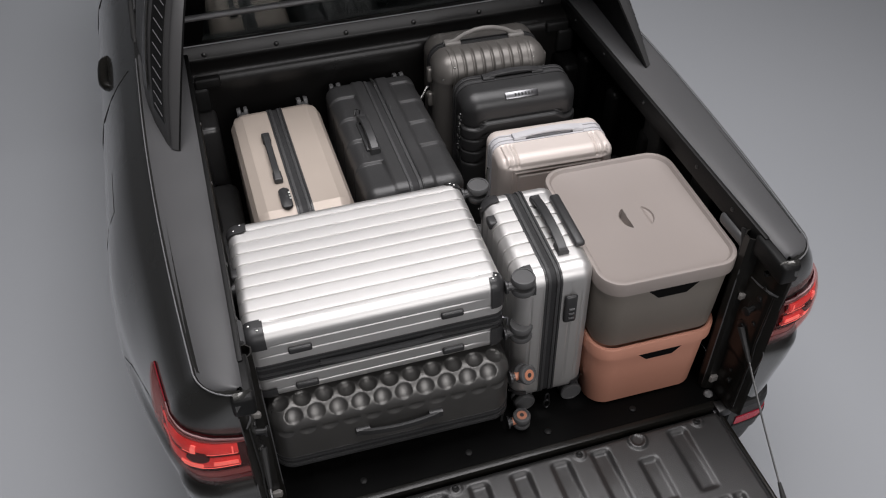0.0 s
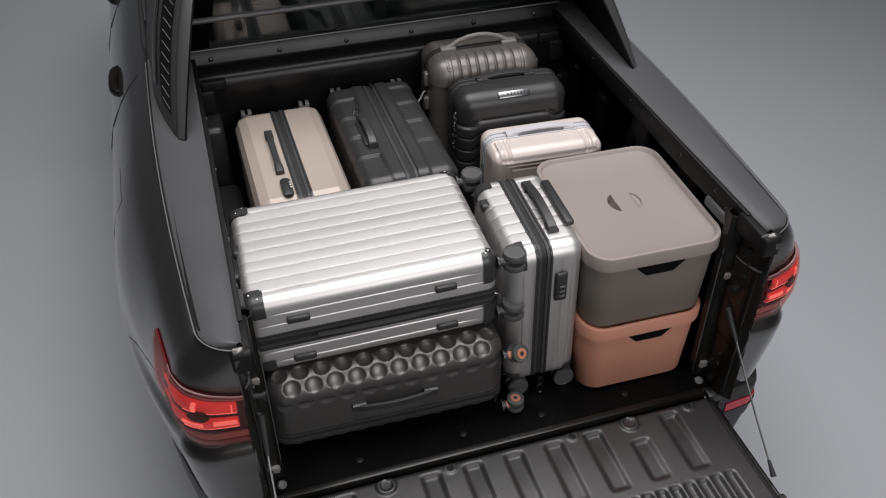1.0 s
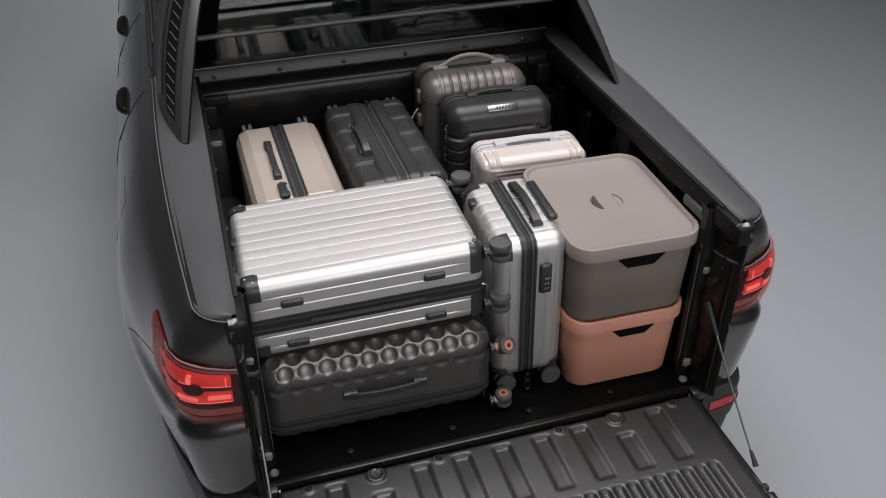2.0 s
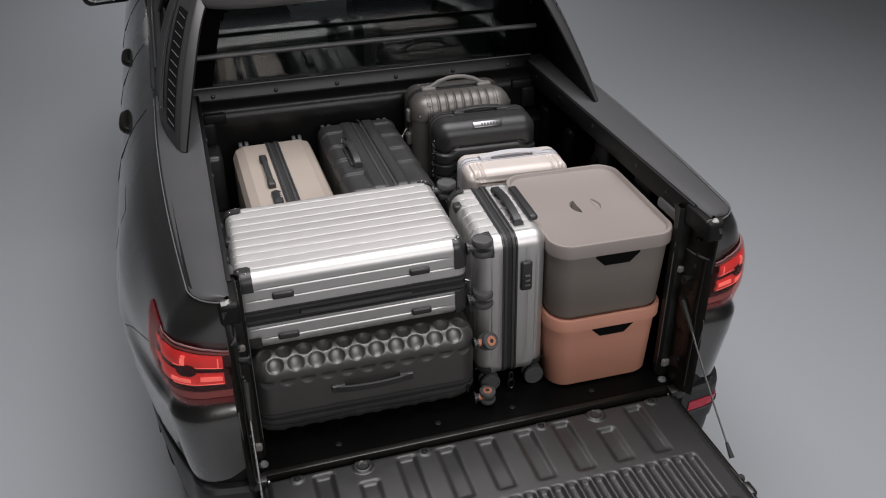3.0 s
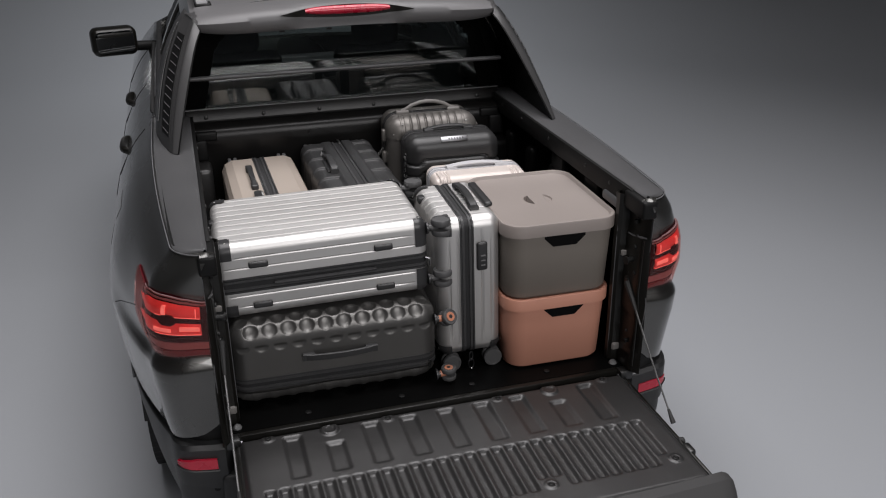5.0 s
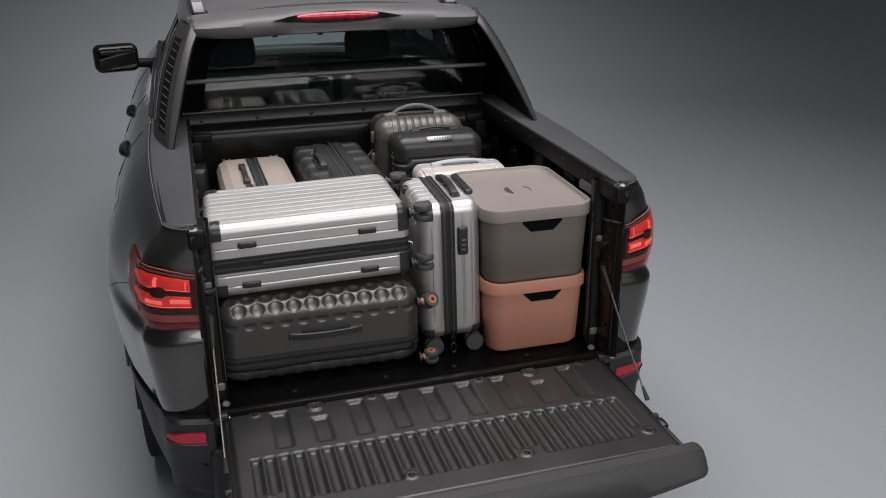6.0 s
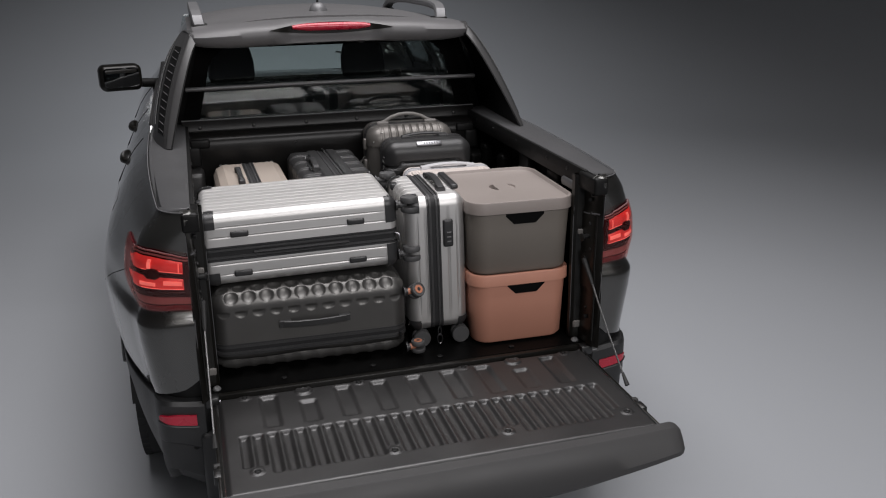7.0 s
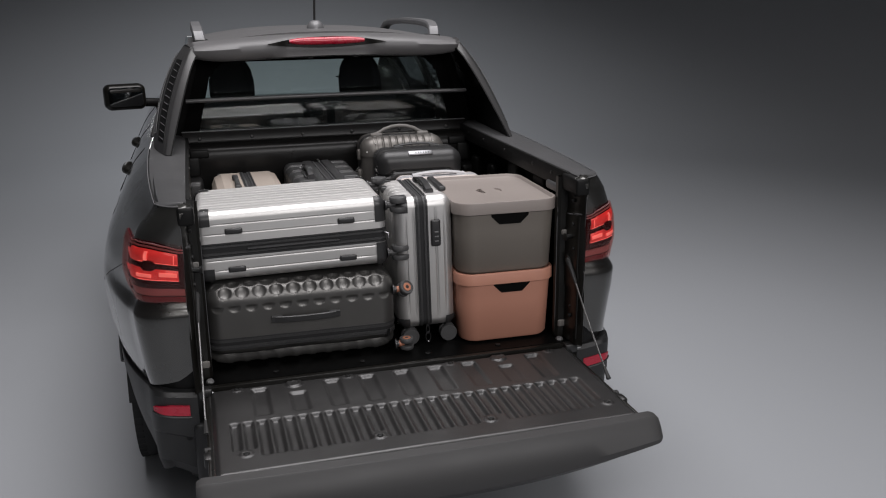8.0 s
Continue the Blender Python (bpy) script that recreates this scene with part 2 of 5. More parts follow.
def rounded_loop(hx, hy, r, n=6, cx=0.0, cy=0.0):
    pts = []
    for sx, sy, a0 in ((1, 1, 0), (-1, 1, 90), (-1, -1, 180), (1, -1, 270)):
        for k in range(n + 1):
            a = radians(a0 + 90 * k / n)
            pts.append((cx + sx * (hx - r) + r * math.cos(a), cy + sy * (hy - r) + r * math.sin(a)))
    return pts


def puffy_box(size, r, xs, ys, zs, relief=None, keep=None):
    """A rounded box about the origin on the given grid lines; relief(p, n) moves the skin along its normal; keep(p) picks faces."""
    hx, hy, hz = (s / 2 for s in size)
    bm = bmesh.new()
    seen = {}

    def vert(p):
        key = tuple(round(c, 5) for c in p)
        if key not in seen:
            q = Vector((max(-hx + r, min(hx - r, p[0])), max(-hy + r, min(hy - r, p[1])), max(-hz + r, min(hz - r, p[2]))))
            d = Vector(p) - q
            n = d.normalized() if d.length > 1e-9 else Vector((0, 0, 1))
            out = q + n * r
            if relief:
                out = out + n * relief(out, n)
            seen[key] = bm.verts.new(out)
        return seen[key]

    def face(fn, aa, bb):
        for i in range(len(aa) - 1):
            for j in range(len(bb) - 1):
                mid = fn((aa[i] + aa[i + 1]) / 2, (bb[j] + bb[j + 1]) / 2)
                if keep is None or keep(mid):
                    vs = [vert(fn(a, b)) for a, b in ((aa[i], bb[j]), (aa[i + 1], bb[j]), (aa[i + 1], bb[j + 1]), (aa[i], bb[j + 1]))]
                    if len(set(vs)) == 4:
                        bm.faces.new(vs)

    for sgn in (1, -1):
        face(lambda a, b: (sgn * hx, a, b), ys, zs)
        face(lambda a, b: (a, sgn * hy, b), xs, zs)
        face(lambda a, b: (a, b, sgn * hz), xs, ys)
    return bm


def lines(half, r, step, *extra, chamfer=False):
    """Grid lines across a rounded box: fine over the rounding, even between."""
    edge = [half - r + r * math.tan(radians(a)) for a in ((0, 3, 6, 44, 45) if chamfer else (0, 9, 18, 27, 36, 45))]
    n = max(2, round(2 * (half - r) / step))
    mid = np.linspace(-(half - r), half - r, n + 1).tolist()
    return sorted({round(v, 5) for v in (*mid, *edge, *(-e for e in edge), *extra)})


# ---- studio ----


def studio_shell(u, v):
    """Floor that sweeps up into a wall all round, u: angle, v: distance along the sweep."""
    flat, bend = 8.0, 5.0
    if v <= flat:
        r, z = v, 0.0
    elif v <= flat + bend * math.pi / 2:
        a = (v - flat) / bend
        r, z = flat + bend * math.sin(a), bend * (1 - math.cos(a))
    else:
        r, z = flat + bend, bend + v - flat - bend * math.pi / 2
    return Vector((r * math.cos(u), 1.5 + r * math.sin(u), GROUND + z))


bm = sheet(studio_shell, [k * math.tau / 96 for k in range(97)], [0.02, 1, 2, 3, 4.5, 6, 7, 8, *[8 + 5 * math.pi / 2 * k / 14 for k in range(1, 15)], 17, 18.2])
bmesh.ops.remove_doubles(bm, verts=bm.verts[:], dist=0.0005)
bmesh.ops.holes_fill(bm, edges=[e for e in bm.edges if e.is_boundary and e.verts[0].co.z < 1])
floor = new("floor", finish(bm, "floor", FLOORM))
tagged(floor, "seamless matt grey studio floor sweeping up into walls", "floor", kind="structure")
bm = bmesh.new()
bmesh.ops.create_circle(bm, cap_ends=True, radius=13.4, segments=64, matrix=Matrix.Translation((0, 1.5, 7.2)))
ceiling = new("ceiling", finish(bm, "ceiling", material("dark_studio_ceiling", (0.03, 0.03, 0.032), 0.8)))
tagged(ceiling, "dark studio ceiling above the lamps", "ceiling", kind="structure")

# ---- pickup truck ----
truck = thing("pickup_truck", pose(0, 1.8, GROUND), "dark grey metallic double-cab pickup with its tailgate lowered", "pickup truck", absolute=True)

# height: (half width along the side, half width at the tail corner, tail's y)
SECTION = [
    (1.497, 0.852, 0.806, -0.070), (1.490, 0.874, 0.818, -0.076), (1.470, 0.893, 0.830, -0.082), (1.440, 0.916, 0.852, -0.084),
    (1.400, 0.945, 0.874, -0.083), (1.340, 0.985, 0.895, -0.080), (1.250, 1.032, 0.905, -0.072), (1.166, 1.057, 0.897, -0.060),
    (1.150, 1.061, 0.900, -0.062), (1.118, 1.065, 0.914, -0.082), (1.105, 1.067, 0.915, -0.084), (1.050, 1.068, 0.913, -0.080),
    (0.950, 1.064, 0.904, -0.068), (0.870, 1.052, 0.896, -0.060), (0.790, 1.036, 0.894, -0.042), (0.650, 1.020, 0.880, -0.040), (0.450, 0.980, 0.850, -0.030),
]
SZ = [r[0] for r in SECTION][::-1]


def section_at(z):
    return [float(np.interp(z, SZ, [r[k] for r in SECTION][::-1])) for k in (1, 2, 3)]


def skin(side, u, z, off=0.0, r=0.11):
    """The outer skin of the bed: u from 0 (tail, by the opening) over 1 (corner's start), 2 (corner's end) to 2 + metres ahead."""
    wide, tail, yt = section_at(z)
    if u <= 1:
        x, y, nx, ny = 0.737 + (tail - r - 0.737) * u, yt, 0, -1
    elif u <= 2:
        a = (u - 1) * math.pi / 2
        nx, ny = math.sin(a), -math.cos(a)
        x, y = tail - r + r * nx, yt + r + r * ny
    else:
        y = yt + r + (u - 2)
        t = min(1, (u - 2) / (0.78 + 0.40 * smooth((z - 1.20) / 0.25)))
        x, nx, ny = tail + (wide - tail) * (1 - (1 - t) ** 2), 1, -0.15 * (1 - t)
        if y > 4.0:
            x -= 0.9 * (y - 4.0) ** 2
    lean = -0.013 * smooth(u - 0.5) * smooth((1.48 - z) / 0.1) * smooth((z - 0.79) / 0.08)
    return Vector((side * (x + nx * off) + lean, y + ny * off, z))


US = [0, 0.33, 0.66, 1, 1.12, 1.25, 1.38, 1.5, 1.62, 1.75, 1.88, 2, *[2 + 0.06 * k for k in range(1, 30)], *[3.8 + 0.12 * k for k in range(0, 8)], 5.0, 5.5, 6.0, 6.3, 6.55]
ZS = [1.497, 1.490, 1.482, 1.470, 1.455, 1.440, 1.420, 1.400, 1.370, 1.340, 1.30, 1.25, 1.2, 1.166, 1.150, 1.134, 1.118, 1.105, 1.08, 1.05, 1.0, 0.95, 0.9, 0.870, 0.79, 0.72, 0.65, 0.58, 0.5, 0.45]
WHEEL_Y, WHEEL_Z, WHEEL_R = 1.10, GROUND + 0.385, 0.385


def keep_skin(u, z):
    y = u - 2 + 0.04
    if u < 2.56:
        return z > 0.87
    if y < 0.74 and z < 0.78:
        return False
    return (y - WHEEL_Y) ** 2 + (z - WHEEL_Z) ** 2 > 0.435 ** 2 and (y - 4.0) ** 2 + (z - WHEEL_Z) ** 2 > 0.47 ** 2


def hem(u, z):
    """The panel's lower edge falls from the opening towards the wheel."""
    if u < 2.56 and z < 0.95:
        low = 0.902 - 0.038 * min(u, 2) - 0.036 * smooth((u - 2) / 0.5)
        return 0.95 - (0.95 - z) * (0.95 - low) / 0.08
    return z


for side in (-1, 1):
    part("side_panel", sheet(lambda u, z: skin(side, u, hem(u, z)), US, ZS, 0.012 * -side, keep_skin), PAINT, truck, "glossy dark grey metallic body side")

    # rail cap on top of the bed side
    def cap_grid(t, v):
        """t runs from the tail end forward, v from the inner edge outward."""
        y = -0.062 + t
        t_out = max(2.0, 2 + y - section_at(1.49)[2] - 0.11)
        ox = abs(skin(side, t_out, 1.490).x) - 0.006
        r = 0.085
        if t < r:
            ox -= r - math.sqrt(max(0, r * r - (r - t) ** 2))
        x = 0.713 + (ox - 0.713) * v
        z = 1.505 - 0.012 * v ** 4 - 0.010 * (1 - v) ** 8
        return Vector((side * x, y, z))

    part("rail_cap", sheet(cap_grid, [0, 0.006, 0.015, 0.03, 0.05, 0.07, 0.085, *np.linspace(0.12, 1.56, 26).tolist()], [0, 0.02, 0.06, 0.12, 0.25, 0.4, 0.55, 0.7, 0.82, 0.9, 0.95, 0.98, 1], 0.02 * -side), CAP, truck, "grained grey plastic bed rail cap")

    # bright thin tube beside the cap that paints the highlight on the groove's edge
    trim = [skin(side, 2.0 + k * 0.06, 1.489, 0.001) + Vector((0, 0, 0.004)) for k in range(24, -1, -1)] + [skin(side, 1 + a / 8, 1.489, 0.001) + Vector((0, 0, 0.004)) for a in range(7, -1, -1)] + [skin(side, 0.5, 1.489, 0.001) + Vector((0, 0, 0.004)), skin(side, 0.05, 1.489, 0.001) + Vector((0, 0, 0.004))]
    part("edge_highlight", tube(trim, 0.0021, 6), ROOFRAIL, truck, "thin light line painting the highlight along the rail")

    # hanging inner flange of the rail, with screws
    part("rail_flange", box(*sorted((side * 0.701, side * 0.715)), 0.02, 1.44, 1.425, 1.498, 0.003), PLASTIC, truck, "dark inner flange of the bed rail")
    for y in (0.18, 0.384, 0.739, 1.05, 1.30):
        part("flange_screw", lathe([(0.007, 0), (0.007, 0.002), (0.004, 0.004)], axis_pose((side * 0.701, y, 1.47), (-side, 0, 0)), 10), DARKSTEEL, truck)

    # inner liner wall with upright ribs
    def liner_wall(y, z):
        w = 0.765 + 0.012 * math.cos(y * 2.2)
        rib = 0.020 * max(0, math.cos(math.tau * (y - 0.30) / 0.34)) ** 4
        well = 0.10 * smooth((0.36 - abs(y - 1.0)) / 0.08) * smooth((1.10 - z) / 0.06)
        return Vector((side * (w - rib - well), y, z))

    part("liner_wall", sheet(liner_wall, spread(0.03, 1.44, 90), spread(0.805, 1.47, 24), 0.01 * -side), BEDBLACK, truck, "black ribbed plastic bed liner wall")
    for y in (0.30, 0.62):
        part("tie_down_pocket", box(*sorted((side * 0.715, side * 0.76)), y, y + 0.12, 1.22, 1.42, 0.012, 3), PLASTIC, truck)
    part("corner_bracket", box(*sorted((side * 0.61, side * 0.70)), 1.345, 1.415, 1.405, 1.445, 0.008, 3), PLASTIC, truck)
    part("corner_post", box(*sorted((side * 0.655, side * 0.72)), 1.34, 1.41, 1.318, 1.41, 0.010, 3), PLASTIC, truck, "moulded post in the bed's front corner")
    # right-hand mouldings take the near-black copy, so shade sits in their colour
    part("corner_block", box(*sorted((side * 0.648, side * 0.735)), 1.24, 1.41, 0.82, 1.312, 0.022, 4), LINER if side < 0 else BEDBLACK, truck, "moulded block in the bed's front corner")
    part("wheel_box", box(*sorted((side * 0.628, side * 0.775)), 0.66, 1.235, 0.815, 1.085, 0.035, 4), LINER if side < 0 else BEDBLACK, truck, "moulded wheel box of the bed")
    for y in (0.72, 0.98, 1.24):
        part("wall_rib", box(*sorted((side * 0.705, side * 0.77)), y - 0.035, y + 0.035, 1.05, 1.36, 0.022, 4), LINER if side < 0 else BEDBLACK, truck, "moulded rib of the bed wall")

    # wheel arch trim, wheels
    def arch(a, v):
        r = 0.425 + 0.035 * v
        y, z = WHEEL_Y + r * math.cos(a), WHEEL_Z + r * math.sin(a)
        w, t, yt = section_at(max(0.45, min(1.49, z)))
        u = max(2, 2 + y - yt - 0.11)
        return skin(side, u, max(0.45, z), 0.003 + 0.008 * math.sin(math.pi * v) + 0.020 * smooth((math.degrees(a) - 112) / 45))

    part("wheel_arch_trim", sheet(arch, [radians(-4 + 152 * k / 40) for k in range(41)], [0, 0.25, 0.5, 0.75, 1], 0.016 * side), BUMPER, truck, "dark plastic wheel arch trim")
    part("wheel_well", sheet(lambda a, v: Vector((side * (0.60 + 0.44 * v), WHEEL_Y + 0.438 * math.cos(a), WHEEL_Z + 0.438 * math.sin(a))), [radians(8 + 164 * k / 30) for k in range(31)], [0, 0.5, 1], 0.01), RUBBER, truck, "black wheel well lining")
    for wy in (WHEEL_Y, 4.0):
        m = axis_pose((side * 1.038, wy, WHEEL_Z), (side, 0, 0))
        wheel = part("wheel", lathe([(0.20, -0.2), (0.26, -0.2), (0.265, -0.04), (0.23, -0.03), (0.10, -0.02), (0.06, 0.0), (0.0601, -0.03), (0.05, -0.1)], m, 40), ALLOY, truck, "grey alloy wheel")
        tyre = lathe([(0.265, -0.24), (0.33, -0.25), (0.365, -0.235), (0.383, -0.20), (0.385, -0.16), (0.378, -0.158), (0.378, -0.150), (0.385, -0.148), (0.385, -0.10), (0.378, -0.098), (0.378, -0.090), (0.385, -0.088), (0.384, -0.04), (0.37, -0.012), (0.34, 0.0), (0.30, 0.004), (0.262, -0.01)], m, 72)
        part("tyre", tyre, TYRE, wheel, "black road tyre")
        for c in (-0.018, -0.222):
            lugs = lathe([(0.376, c - 0.018), (0.3862, c - 0.016), (0.3862, c + 0.016), (0.376, c + 0.018)], m, 120)
            for v in lugs.verts:
                q = m.inverted() @ v.co
                if round(math.atan2(q.y, q.x) / (math.tau / 120)) % 2:
                    v.co = m @ Vector((q.x * 0.982, q.y * 0.982, q.z))
            part("tread_row", lugs, TYRE, wheel)

    # tail lamp
    def lamp_edge(u):
        hi = 1.352 + 0.016 * smooth(u / 1.4) + 0.016 * smooth((u - 0.9) / 0.5) * (1 - 0.8 * smooth((u - 1.75) / 0.3))
        lo = 1.158 + 0.006 * min(1, u) + 0.205 * max(0, (u - 1.99) / 0.18) ** 1.7
        return lo, hi

    LU = [0, 0.2, 0.4, 0.6, 0.8, 1, 1.12, 1.25, 1.38, 1.5, 1.6, 1.7, 1.8, 1.9, 1.97, 2.0, 2.03, 2.05, 2.07, 2.09, 2.11, 2.13, 2.15, 2.165]

    def lamp(off, a=0.0, b=1.0, push=0.0):
        def fn(u, v):
            lo, hi = lamp_edge(u)
            return skin(side, u, lo + (hi - lo) * (a + (b - a) * v), (off + push * math.sin(math.pi * v)) * (1 - 0.6 * smooth((u - 1.25) / 0.6)))
        return fn

    tail_lamp = part("tail_lamp", sheet(lamp(0.005), LU, np.linspace(0, 1, 9).tolist(), 0.012 * side), LAMPDARK, truck, "dark red tail lamp housing")
    BAR = [0.38, 0.42, 0.6, 0.8, 1.0, 1.12, 1.25, 1.38, 1.5, 1.62, 1.74, 1.86, 1.95, 2.0, 2.03, 2.05]
    def bar(a, b, off, lip):
        """A light bar between heights a and b of the lamp, narrowing round the corner."""
        def fn(u, v):
            end = smooth((u - 1.78) / 0.34)
            mid = 0.5 * (a + b) - 0.03 * end
            return lamp(off, 0.0, 1.0)(u, mid + (b - a) * (v - 0.5) * (1 - 0.55 * end)) + Vector((0, -lip * math.sin(math.pi * v), 0))
        return fn

    for a, b in ((0.675, 0.890), (0.385, 0.585)):
        light_bar = part("light_bar", sheet(bar(a, b, 0.009, 0.006), BAR, np.linspace(0, 1, 9).tolist(), 0.006 * side), LAMPRED, tail_lamp, "glowing red light bar")
        # thin glowing tube painted on for the bright line along each bar
        part("bar_rim", tube([bar(a, b, 0.0125, 0.001)(u, 0.06) for u in BAR[1:9]], 0.0012, 6), LAMPGLINT, light_bar, "glowing line painting the bright rim of the light bar")
    # small glowing patches paint the brightest glints on the bars
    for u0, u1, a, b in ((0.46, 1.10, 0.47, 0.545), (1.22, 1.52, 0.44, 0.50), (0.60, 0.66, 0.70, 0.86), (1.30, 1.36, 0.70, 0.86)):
        part("bar_glint", sheet(lamp(0.0165, a, b, 0.002), np.linspace(u0, u1, 5).tolist(), np.linspace(0, 1, 4).tolist(), 0.003 * side), LAMPGLINT, tail_lamp, "glowing patch painting a glint on the light bar")
    part("lamp_bridge", sheet(lambda u, v: lamp(0.019)(1.28 + (u - 1.28) * (1 - 0.55 * abs(2 * v - 1) ** 2), 0.555 + 0.16 * v), np.linspace(1.14, 1.42, 9).tolist(), np.linspace(0, 1, 7).tolist(), 0.008 * side), LAMPDARK, tail_lamp, "dark bridge between the light bars")
    part("lamp_rim", sheet(lamp(0.012), [2.03, 2.05, 2.07, 2.09, 2.11, 2.13, 2.15, 2.165], np.linspace(0, 1, 9).tolist(), 0.005 * side), LAMPRIM, tail_lamp, "deep red edge of the lamp sweeping forward")
    part("lamp_rim", sheet(lamp(0.010, 0.0, 0.095), LU[:16], [0, 0.5, 1], 0.005 * side), LAMPRIM, tail_lamp, "deep red lower edge of the lamp")
    part("dark_rib", sheet(lamp(0.011, 0.30, 0.345, 0.002), LU[2:14], np.linspace(0, 1, 4).tolist(), 0.004 * side), LAMPDARK, tail_lamp, "dark red rib under the light bars")
    part("lower_reflector", sheet(lamp(0.009, 0.115, 0.235), [0.03, 0.3, 0.6, 0.8, 1.0, 1.12, 1.25, 1.38, 1.5, 1.6, 1.7, 1.8, 1.9, 2.0, 2.04, 2.08], np.linspace(0, 1, 4).tolist(), 0.005 * side), LAMPPINK, tail_lamp, "smoky pink reflector strip")
    for a, b in ((0.915, 0.940), (0.965, 0.985)):
        part("upper_strip", sheet(lamp(0.010, a, b), LU[:-1], [0, 0.5, 1], 0.004 * side), LAMPPINK, tail_lamp, "pale red upper rim")
    part("lens", sheet(lamp(0.021, 0.0, 1.0, 0.004), LU, np.linspace(0, 1, 9).tolist(), 0.003 * side), LENS, tail_lamp, "clear red outer lens")

    # door jamb of the tailgate opening
    def jamb(u, z):
        pts = [(0.742, -0.078), (0.736, -0.074), (0.722, -0.056), (0.717, -0.040), (0.715, -0.004), (0.714, 0.036), (0.711, 0.044), (0.690, 0.049), (0.681, 0.056), (0.680, 0.074), (0.690, 0.084), (0.745, 0.088)]
        x, y = pts[int(u)]
        step = 0.007 * smooth((z - 1.335 + 0.12 * y) / 0.014) + 0.005 * smooth((1.05 - z) / 0.03) - 0.004 * smooth((0.90 - z) / 0.02)
        return Vector((side * (x + step * (1 if 2 <= u <= 6 else 0.2)), y, z))

    jamb_ob = part("gate_jamb", sheet(jamb, list(range(12)), spread(0.815, 1.475, 60), 0.004 * side), JAMB, truck, "glossy black tailgate opening jamb", sharp=25)
    part("jamb_seal", tube([(side * 0.697, 0.090, 0.83), (side * 0.696, 0.092, 1.2), (side * 0.697, 0.090, 1.42), (side * 0.702, 0.11, 1.46)], 0.009, 8), RUBBER, jamb_ob, "black rubber seal")
    for y, z, r in ((-0.022, 1.302, 0.010), (-0.030, 1.205, 0.009), (0.006, 1.190, 0.006), (-0.024, 1.345, 0.006), (0.008, 1.045, 0.006), (-0.004, 0.960, 0.006)):
        part("jamb_bolt", lathe([(r, 0), (r, r * 0.5), (r * 0.7, r * 0.7), (r * 0.7, r * 1.1)], axis_pose((side * 0.717, y, z), (-side, -0.1, 0)), 12), DARKSTEEL, jamb_ob, "dark steel bolt")
    part("latch_striker", lathe([(0.021, 0), (0.021, 0.004), (0.010, 0.006), (0.009, 0.030), (0.014, 0.031), (0.014, 0.037), (0.006, 0.039)], axis_pose((side * 0.717, -0.008, 1.250), (-side, -0.25, 0.05)), 18), DARKSTEEL, jamb_ob, "steel latch striker pin")
    # light grey tubes paint the glints along the jamb's inner edge and outer fold
    part("jamb_edge_glint", tube([(side * 0.6795, 0.056, 0.83), (side * 0.6790, 0.055, 1.05), (side * 0.6790, 0.055, 1.30), (side * 0.684, 0.056, 1.45)], 0.0024, 6), RAILGREY, jamb_ob, "light line painting the glint on the jamb's inner edge")
    # the grey of this rib paints the bright edge of its fold
    part("jamb_rib", tube([(side * 0.715, 0.050, 1.330), (side * 0.7150, 0.0, 1.336), (side * 0.718, -0.046, 1.346), (side * 0.730, -0.066, 1.348)], 0.0045, 7), RAILGREY, jamb_ob, "folded sheet rib across the jamb")
    part("jamb_rib", tube([(side * 0.721, -0.058, 0.84), (side * 0.722, -0.060, 1.08), (side * 0.718, -0.058, 1.14), (side * 0.722, -0.060, 1.34)], 0.004, 7), JAMB, jamb_ob, "folded sheet rib along the jamb")
    part("jamb_fold_glint", tube([skin(side, 0, z, 0.001) for z in (0.90, 1.0, 1.10, 1.118, 1.15, 1.25, 1.34, 1.42)], 0.0017, 6), RAILGREY, jamb_ob, "light line painting the glint on the jamb's outer fold")
    for z, d in ((1.256, 0.030), (0.874, 0.040)):
        wedge = extrude_loop([(0.016, 0.004), (-d * 0.5, 0.0), (-d * 0.62, 0.008), (-d * 0.1, 0.026), (0.016, 0.028)], -d * 0.3, d * 0.3, b=0.002)
        part("wedge_stop", wedge, WARMGREY, jamb_ob, "grey rubber wedge stop").matrix_basis = Matrix.Translation((side * 0.709, 0.030, z)) @ Matrix.Diagonal((side, 1, 1, 1))
    part("hinge_cover", lathe([(0.016, 0), (0.016, 0.006), (0.012, 0.012), (0.004, 0.014)], axis_pose((side * 0.690, 0.028, 0.804), (-side * 0.3, -0.5, 1)), 16), WHEELGREY, jamb_ob, "dark grey round cover by the hinge")
    for k, z in enumerate((1.420, 1.395, 1.10, 0.925)):
        part("jamb_clip", box(*sorted((side * 0.704, side * 0.718)), -0.040 + 0.018 * (k % 2), -0.026 + 0.018 * (k % 2), z - 0.007, z + 0.007, 0.003), PLASTIC, jamb_ob)
    part("corner_cover", box(*sorted((side * 0.690, side * 0.745)), -0.093, 0.05, 1.428, 1.4925, 0.010, 3), PLASTIC, truck, "black plastic rail end cover")
    part("rail_hook", box(*sorted((side * 0.690, side * 0.714)), 0.062, 0.215, 1.400, 1.436, 0.011, 3), CAP, truck, "grey plastic hook rail")

    # bumper corner
    BZ = (0.858, 0.857, 0.851, 0.836, 0.720, 0.694, 0.684, 0.640, 0.570, 0.520)
    BO = (-0.040, 0.006, 0.022, 0.030, 0.030, 0.026, 0.012, 0.010, -0.006, -0.050)

    def bumper(u, v):
        z, off = BZ[int(v)], BO[int(v)]
        top = 0.812 + 0.014 * smooth(u / 1.4) - 0.050 * smooth((u - 1.9) / 0.65)
